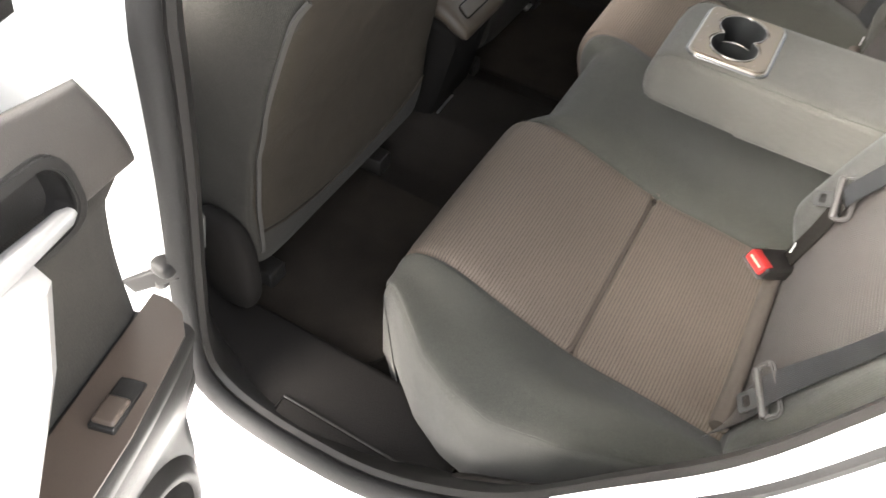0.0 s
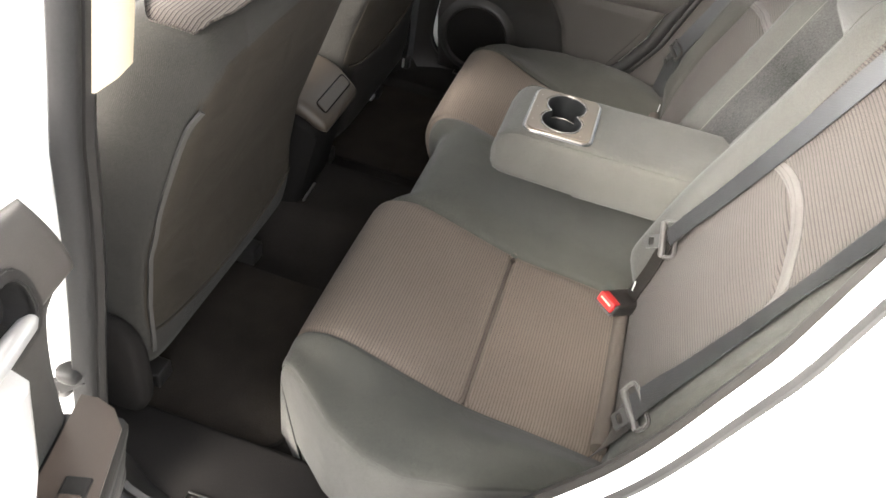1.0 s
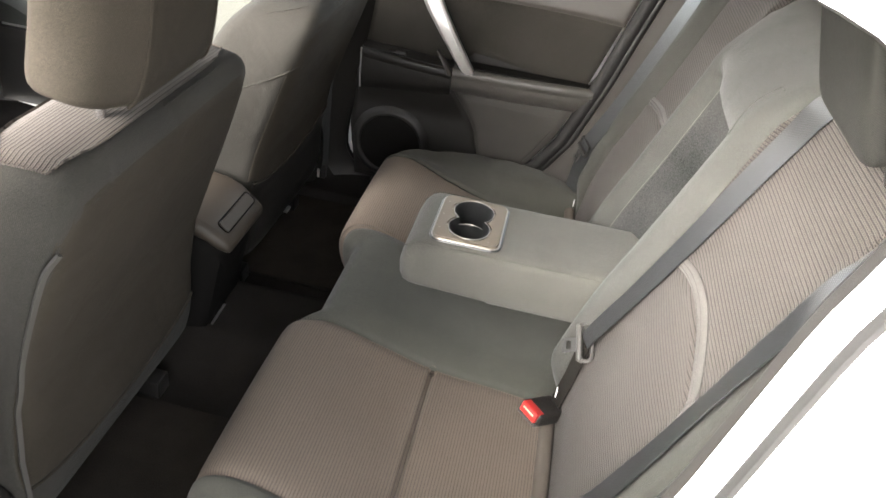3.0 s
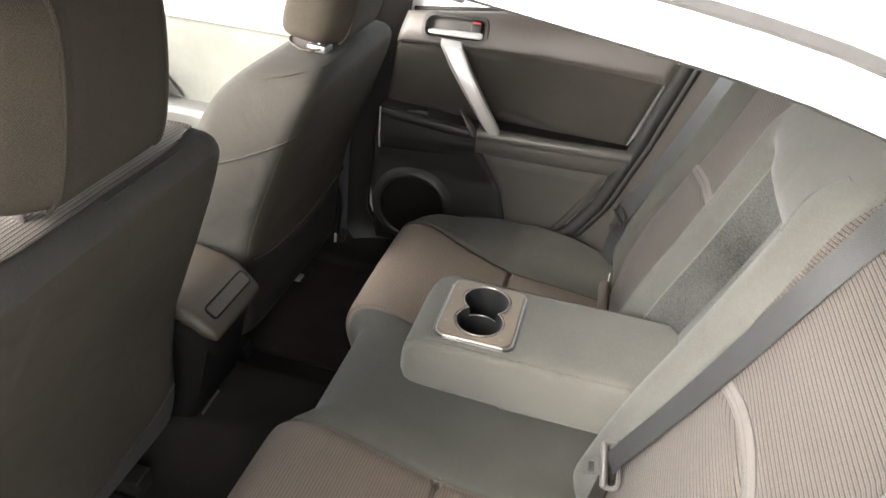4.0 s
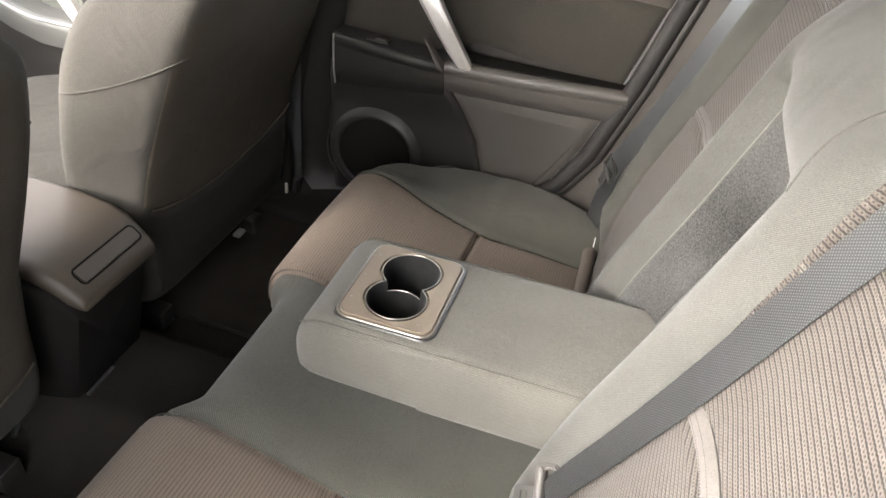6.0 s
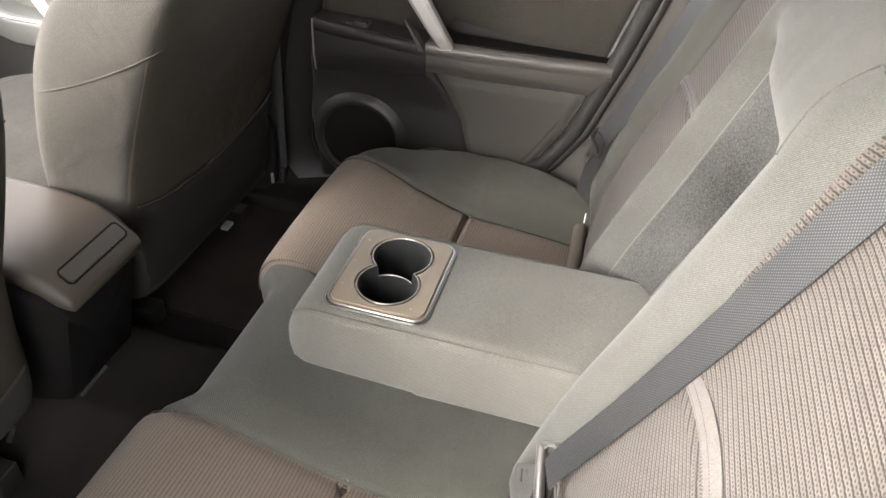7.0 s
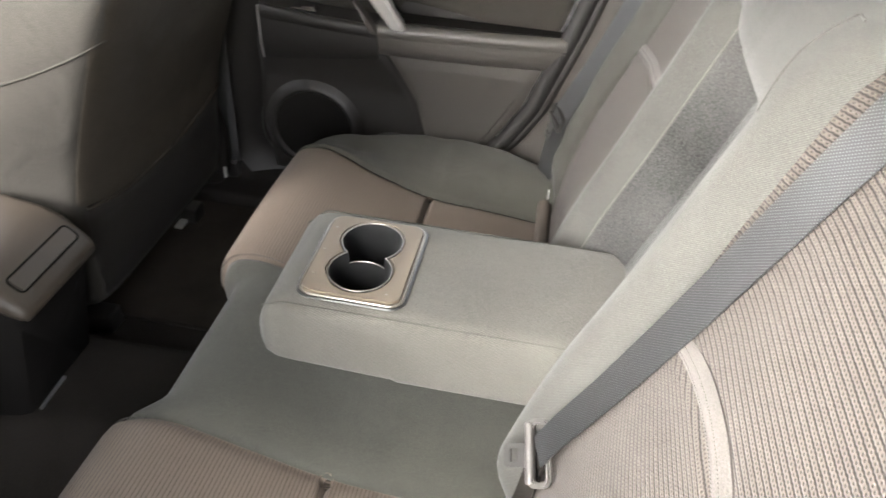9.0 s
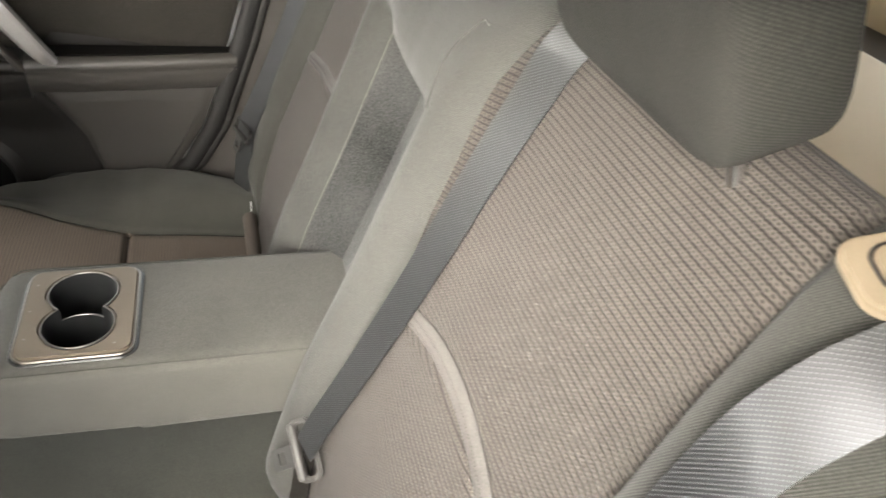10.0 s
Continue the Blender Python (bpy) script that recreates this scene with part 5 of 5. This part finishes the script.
            x = x0 + (x1 - x0) * f
            rear = nm == "armrest_rear"
            t = 0.733 - 0.012 * f if not rear else 0.726 + 0.004 * f
            b = 0.612 + 0.03 * f if not rear else 0.655
            y0 = yi + (0.024 * f ** 2 if rear else 0.012 * (1 - f) ** 3)
            r = 0.010
            ring = [(0.735, t - 0.003), (y0 + 0.030, t - 0.001), (y0 + 0.012, t), (y0 + 0.004, t - 0.003), (y0, t - r), (y0 + 0.001, t - 2.2 * r), (y0 + 0.004, t - 2.5 * r), (y0 + 0.003, t - 2.9 * r), (y0 + 0.008, (t + b) / 2 - 0.01), (y0 + 0.016, b + 0.006), (y0 + 0.03, b), (0.735, b)]
            rings.append([(x, s * y, z) for y, z in ring])
        add(nm, loft(nm, rings if s > 0 else [q[::-1] for q in rings], mat, sharp=70), None, "moulded black armrest")
    if s > 0:
        add("arm_edge", tube("arm_edge", [(-0.714, s * 0.676, 0.730), (-0.715, s * 0.678, 0.70), (-0.716, s * 0.682, 0.655), (-0.716, s * 0.69, 0.618)], 0.0022, SILVER, 6), None, "bright front edge")
    top_plate = slab("arm_top", [(-0.712, 0.678), (-0.60, 0.668), (-0.474, 0.668), (-0.474, 0.724), (-0.712, 0.724)] if s > 0 else [(-0.700, -0.676), (-0.722, -0.690), (-0.733, -0.708), (-0.735, -0.724), (-0.474, -0.724), (-0.474, -0.668), (-0.60, -0.668)], 0.0025, ARM_TAN if s < 0 else GLOSS_BLACK, (), "z", 0.0)
    for v in top_plate.vertices:
        v.co.z += 0.7325 - 0.012 * (v.co.x + 0.715) / 0.243
    add("arm_top", top_plate, None, "smooth armrest top with the window switch")
    rear_top = slab("arm_recess", [(x, s * y) for x, y in ((-0.462, 0.674), (-0.30, 0.680), (-0.125, 0.696), (-0.118, 0.722), (-0.462, 0.722))], 0.003, CONSOLE, (), "z", 0.7285)
    add("arm_recess", rear_top, None, "black armrest top")
    # pull bar and blade
    def bar(nm, pts, mat, lab):
        rings = []
        for x, y, z, w, t in pts:
            rings.append([(x - w, s * (y + t), z), (x - w, s * y, z), (x - 0.6 * w, s * (y - 0.004), z), (x + 0.6 * w, s * (y - 0.004), z), (x + w, s * y, z), (x + w, s * (y + t), z)])
        return add(nm, loft(nm, rings if s > 0 else [q[::-1] for q in rings], mat, sharp=25), None, lab)
    bar("pull_bar", [(-0.562, 0.70, 0.912, 0.024, 0.01), (-0.556, 0.680, 0.902, 0.025, 0.014), (-0.529, 0.668, 0.86, 0.024, 0.016), (-0.487, 0.663, 0.80, 0.021, 0.016), (-0.448, 0.662, 0.745, 0.018, 0.016), (-0.431, 0.664, 0.722, 0.016, 0.016), (-0.424, 0.67, 0.708, 0.015, 0.012)], SILVER, "silver pull bar")
    bar("pull_blade", [(-0.515, 0.668, 0.763, 0.002, 0.012), (-0.50, 0.660, 0.745, 0.005, 0.014), (-0.484, 0.658, 0.724, 0.007, 0.014), (-0.476, 0.66, 0.708, 0.008, 0.012)], DOOR_GREY, "grey blade")
    # release handle sunk in its dish
    def tilted(loop):
        return [(HX + a + 0.02 * b, HZ + b + 0.05 * a) for a, b in loop]

    def onto(data, off):
        for v in data.vertices:
            v.co.y += s * (float(trim_y(v.co.x, v.co.z)) + off)
        return data
    rim_in = tilted(bezel_outline(-0.069, 0.069, -0.021, 0.021, 0.016))
    dish = onto(slab("handle_dish", tilted(bezel_outline(-0.078, 0.078, -0.029, 0.029, 0.022)), s * 0.008, PLASTIC, [rim_in], "y", 0.0, bevel=0.0015), -0.003)
    d = add("handle_dish", dish, None, "black handle surround")
    wall = onto(loft("dish_wall", [[(x, s * y, z) for x, z in rim_in] for y in (0.0, 0.010, 0.022)], PLASTIC, cap=False), 0.0)
    add("dish_wall", wall, d)
    add("dish_back", onto(slab("dish_back", tilted(bezel_outline(-0.072, 0.072, -0.024, 0.024, 0.018)), s * 0.002, PLASTIC, (), "y", 0.0), 0.020), d)
    rings = []
    for x, h, t in ((-0.618, 0.003, 0.004), (-0.610, 0.0055, 0.007), (-0.565, 0.0065, 0.009), (-0.51, 0.0072, 0.009), (-0.498, 0.0075, 0.008), (-0.492, 0.005, 0.005)):
        x, z = x + HX + 0.558, HZ - 0.010 + 0.05 * (x + 0.558)
        rings.append([(x, s * (t * math.cos(a)), z + h * math.sin(a)) for a in np.linspace(0, 2 * math.pi, 12, endpoint=False)])
    add("release_lever", onto(loft("release_lever", rings if s < 0 else [q[::-1] for q in rings], SILVER), -0.003), d, "silver release lever")
    add("lock_tab", onto(rounded_box("lock_tab", HX + 0.034, HX + 0.060, -0.006, 0.012, HZ - 0.006, HZ + 0.020, PLASTIC, 0.004), 0.006), d, "dark lock tab")
    add("lock_mark", onto(rounded_box("lock_mark", HX + 0.038, HX + 0.056, -0.002, 0.002, HZ + 0.0165, HZ + 0.0195, RED, 0.001), -0.0005), d, "small red lock mark")
    # speaker
    def ring_at(r0, r1, y0, y1, nm, mat, lab, par=None):
        prof = [(r0, y1), (r0, y0 + 0.006), (r0 + 0.002, y0 + 0.002), (r0 + 0.006, y0), (r0 + 0.012, y0 + 0.001), (r1 - 0.012, y0 + 0.006), (r1 - 0.004, y0 + 0.011), (r1, y1)]
        rings = [[(-0.622 + r * math.cos(a), s * y, 0.462 + r * math.sin(a)) for a in np.linspace(0, 2 * math.pi, 48, endpoint=False)] for r, y in prof]
        return add(nm, loft(nm, rings, mat, cap=False), par, lab)
    sp = ring_at(0.084, 0.114, 0.694, 0.709, "speaker_ring", PLASTIC, "black speaker ring")
    rings = [[(-0.622 + r * math.cos(a), s * y, 0.462 + r * math.sin(a)) for a in np.linspace(0, 2 * math.pi, 40, endpoint=False)] for r, y in ((0.086, 0.699), (0.07, 0.695), (0.04, 0.693), (0.01, 0.692))]
    add("speaker_grille", loft("speaker_grille", rings, CONSOLE), sp, "black speaker grille")
    add("pocket_edge", tube("pocket_edge", [(x, s * 0.7035, z) for x, z in spline([(-0.495, 0.452), (-0.47, 0.468), (-0.44, 0.474), (-0.408, 0.468)], 20)], 0.0022, DOOR_DARK, 6), None, "moulded edge of the door pocket")
    # window switch
    y0, y1 = sorted((s * 0.672, s * 0.708))
    w = rounded_box("switch_well", -0.645, -0.596, y0 + 0.006, y1 - 0.008, 0.720, 0.7345, PLASTIC, 0.002)
    well_ = add("switch_well", w, None, "black switch well")
    w = rounded_box("window_switch", -0.625, -0.599, y0 + 0.0075, y1 - 0.0095, 0.727, 0.738, ARM_TAN if s < 0 else PLASTIC, 0.003)
    add("window_switch", w, well_, "brown-grey window switch rocker")
    # outer skin, window frame and glass
    skin = scaled(OPENING, OUT * 0.045)
    low = [p for p in skin if p[1] < 1.0]
    k = max(range(len(low)), key=lambda i: np.linalg.norm(np.subtract(low[i], low[i - 1])))
    low = low[k:] + low[:k]
    add("door_skin", slab("door_skin", low, s * 0.035, PAINT, (), "y", s * 0.835, bevel=0.004), None, "white painted outer skin")
    add("door_core", slab("door_core", [tuple(p) for p in scaled(np.array(low), 0)], s * 0.04, PAINT, (), "y", s * 0.795), None, "white painted door edge")
    frame_out = [tuple(p) for p in scaled(OPENING, OUT * 0.03)]
    frame_in = [tuple(p) for p in scaled(OPENING, -OUT * 0.014)]
    top_out = [p for p in frame_out if p[1] > 0.98]
    top_in = [p for p in frame_in if p[1] > 0.98]
    def run(loop):
        k = max(range(len(loop)), key=lambda i: np.linalg.norm(np.subtract(loop[i], loop[i - 1])))
        return loop[k:] + loop[:k]
    o, i = run(top_out), run(top_in)
    fr = slab("window_frame", o + i[::-1], s * 0.035, PLASTIC, (), "y", s * 0.772)
    for v in fr.vertices:
        v.co.y = lean(v.co.y, v.co.z)
    f = add("window_frame", fr, None, "black window frame")
    bar_ = slab("division_bar", [(-0.152, 1.03), (-0.128, 1.03), (-0.075, 1.33), (-0.10, 1.33)], s * 0.02, PLASTIC, (), "y", s * 0.78)
    for v in bar_.vertices:
        v.co.y = lean(v.co.y, v.co.z)
    add("division_bar", bar_, f, "black quarter-window bar")
    glass = slab("window_pane", i, s * 0.004, GLASS, (), "y", s * 0.79)
    for v in glass.vertices:
        v.co.y = lean(v.co.y, v.co.z)
    g = add("window_pane", glass, f, "clear side glass")
    g.visible_shadow = False
    rail = [(door_front(z_) + u * (door_rear(z_) - door_front(z_)), s * 0.757, z_ + 0.004) for u in np.linspace(0, 1, 24) for z_ in [float(belt_line(u))]]
    add("belt_seal", tube("belt_seal", [(x, y + s * 0.03, z - 0.016) for x, y, z in rail], 0.006, RUBBER, 8), f, "black belt-line seal")
    # reflection along the rear of the belt seal, made as a beige strip
    add("belt_glint", tube("belt_glint", [(x, y - s * 0.001, z - 0.002) for x, y, z in rail[14:]], 0.006, BEIGE, 8), f, "beige strip standing in for the belt seal's reflection")
    return door


# inner rubber roll and lip behind the closed door
right = bpy.data.objects["wall_right"]
zs = np.linspace(0.41, 1.06, 40)
part("inner_seal", tube("inner_seal", [(float(door_rear(z)) + 0.020, 0.703, z) for z in zs], 0.017, RUBBER, 12), right, "thick black rubber roll")
part("inner_lip", tube("inner_lip", [(float(door_rear(z)) + 0.042, 0.703, z) for z in zs], 0.010, PLASTIC, 10), right, "black plastic lip")
rear_door("rear_door", 1, "closed rear car door with charcoal trim and silver pull", pose(HINGE[0], HINGE[1], 0))
rear_door("rear_door", -1, "rear car door standing open, charcoal trim and silver pull", pose(-0.7458, -0.8893, 0.8623, -0.7, -10.0, -73.4) @ Matrix.Translation((0, 0, -0.80)))

# release knob on the wider backrest
knob = slab("release_bezel", bezel_outline(-0.042, 0.042, -0.027, 0.027, 0.016), 0.010, BEIGE_KNOB, (), "z", 0, bevel=0.003)
knob.transform(pose(0.128, -0.532, 1.132, 12, -18, -14) @ Matrix.Scale(0.78, 4))
knob = part("release_bezel", knob, backs[-1], "beige seat release surround")
k2 = slab("release_button", bezel_outline(-0.027, 0.027, -0.015, 0.015, 0.010), 0.003, BEIGE_KNOB, (), "z", 0.010, bevel=0.001)
k2.transform(pose(0.128, -0.532, 1.132, 12, -18, -14) @ Matrix.Scale(0.78, 4))
part("release_button", k2, knob, "beige release button")
k3 = tube("release_groove", [(x, y, 0.0105) for x, y in bezel_outline(-0.0285, 0.0285, -0.0165, 0.0165, 0.011)], 0.0012, PLASTIC, 6, closed=True)
k3.transform(pose(0.128, -0.532, 1.132, 12, -18, -14) @ Matrix.Scale(0.78, 4))
part("release_groove", k3, knob, "dark groove")

# floor mats
for side in (-1, 1):
    mat_ = thing("floor_mat", "charcoal loop-pile floor mat in the rear footwell", "floor mat", (-0.7, side * 0.4, 0.29), group="rear floor mats")
    loop = bezel_outline(-0.92, -0.59, side * 0.41 - 0.19, side * 0.41 + 0.19, 0.05)
    me = slab("mat_surface", loop, 0.005, MAT, (), "z", 0.293, bevel=0.003)
    part("mat_surface", me, mat_)
    part("mat_edge", tube("mat_edge", [(x, y, 0.295) for x, y in loop], 0.0035, CARPET, 6, closed=True), mat_, "bound black edge")

# front doors, closed
for s in (-1, 1):
    door = thing("front_door", "closed front car door with grey trim and silver pull bar", "car door", (-1.2, s * 0.75, 0.35), group="front doors")

    def belt_z(x):
        return 0.842 + 0.01 * (x + 1.04)

    def panel_fn(z0, z1, depth, x0=-1.85, x1=-0.81, s=s):
        def fn(u, v):
            x = x0 + u * (x1 - x0)
            lo, hi = z0(x), z1(x)
            z = lo + v * (hi - lo)
            return np.stack([x, s * depth(x, v), z], -1)
        return fn
    pieces = (("cloth_insert", panel_fn(lambda x: 0.57 + 0 * x, belt_z, lambda x, v: 0.742 - 0.015 * v ** 3), FRONT_CLOTH_LIT, "cloth insert with its light in the pale grey colour"),
              ("upper_trim", panel_fn(lambda x: belt_z(x) + 0.004, lambda x: belt_z(x) + 0.115, lambda x, v: 0.712 + 0.045 * v ** 2), FRONT_GREY_LIT, "soft grey upper trim"),
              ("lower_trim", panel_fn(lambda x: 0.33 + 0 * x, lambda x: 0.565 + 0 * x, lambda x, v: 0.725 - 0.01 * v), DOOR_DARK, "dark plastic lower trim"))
    for nm, fn, mat, lab in pieces:
        part(nm, padded(nm, fn, steps(0, 1, 0.04), steps(0, 1, 0.08), mat, flip=s < 0), door, lab)
    rings = []
    for k in range(13):
        x = -1.80 + k * 0.99 / 12
        t = 0.622 + 0.12 * smooth01(np.array((-1.45 - x) / 0.36))
        rings.append([(x, s * y, z) for y, z in ((0.745, t - 0.004), (0.69, t), (0.672, t - 0.006), (0.668, t - 0.02), (0.68, t - 0.07), (0.745, t - 0.075))])
    part("armrest", loft("armrest", rings if s > 0 else [q[::-1] for q in rings], FRONT_ARM, sharp=60), door, "dark grey moulded armrest")
    edge = [(x, s * 0.671, 0.617 + 0.12 * float(smooth01(np.array((-1.45 - x) / 0.36)))) for x in np.linspace(-1.78, -0.83, 40)]
    part("arm_edge", tube("arm_edge", edge, 0.004, FRONT_GREY_LIT, 8), door, "pale rounded edge of the armrest")
    rings = []
    for x, y, z, w in ((-1.452, 0.70, 0.885, 0.024), (-1.444, 0.676, 0.87, 0.024), (-1.420, 0.664, 0.79, 0.023), (-1.375, 0.662, 0.70, 0.021), (-1.347, 0.666, 0.645, 0.019), (-1.338, 0.675, 0.62, 0.018)):
        rings.append([(x - w, s * (y + 0.016), z), (x - w, s * y, z), (x - 0.6 * w, s * (y - 0.004), z), (x + 0.6 * w, s * (y - 0.004), z), (x + w, s * y, z), (x + w, s * (y + 0.016), z)])
    part("pull_bar", loft("pull_bar", rings if s > 0 else [q[::-1] for q in rings], SILVER, sharp=25), door, "silver pull bar")
    # shade behind the pull bar, put in as a flat dark plate
    part("pull_bar_shade", slab("pull_bar_shade", [(-1.435, 0.838), (-1.412, 0.838), (-1.345, 0.70), (-1.285, 0.632), (-1.36, 0.632)], s * 0.004, DOOR_DARK, (), "y", s * 0.724, bevel=0.001), door, "flat dark plate standing in for shade behind the pull bar")
    part("window_switch", rounded_box("window_switch", -1.635, -1.595, min(s * 0.682, s * 0.712), max(s * 0.682, s * 0.712), 0.680, 0.702, PLASTIC, 0.004), door, "black window switch")
    loop = [(-1.60 + a, 0.785 + b + 0.08 * a) for a, b in bezel_outline(-0.085, 0.085, -0.03, 0.03, 0.02)]
    inner = [(-1.60 + a, 0.785 + b + 0.08 * a) for a, b in bezel_outline(-0.075, 0.075, -0.021, 0.021, 0.016)]
    dish = part("handle_dish", slab("handle_dish", loop, s * 0.006, DOOR_DARK, [inner], "y", s * 0.703, bevel=0.0015), door, "black handle surround")
    part("release_lever", rounded_box("release_lever", -1.66, -1.545, min(s * 0.692, s * 0.704), max(s * 0.692, s * 0.704), 0.767, 0.779, SILVER, 0.005), dish, "silver release lever")

# door check strap at the open door's hinge
check = thing("door_check", "dark metal check strap between the open door and the body", "door hinge", (-0.766, -0.79, 0.636))
part("arm", rounded_box("arm", -0.05, 0.03, -0.008, 0.008, -0.012, 0.012, RUBBER, 0.004, turn=pose(-0.766, -0.79, 0.64, 0, -35, 20)), check)
part("knuckle", pillow("knuckle", (-0.775, -0.785, 0.632), (0.018, 0.014, 0.02), LATCH, 3), check, "steel knuckle")
part("bolt", pillow("bolt", (-0.748, -0.79, 0.668), (0.014, 0.012, 0.012), RUBBER, 3), check, "dark bolt head")
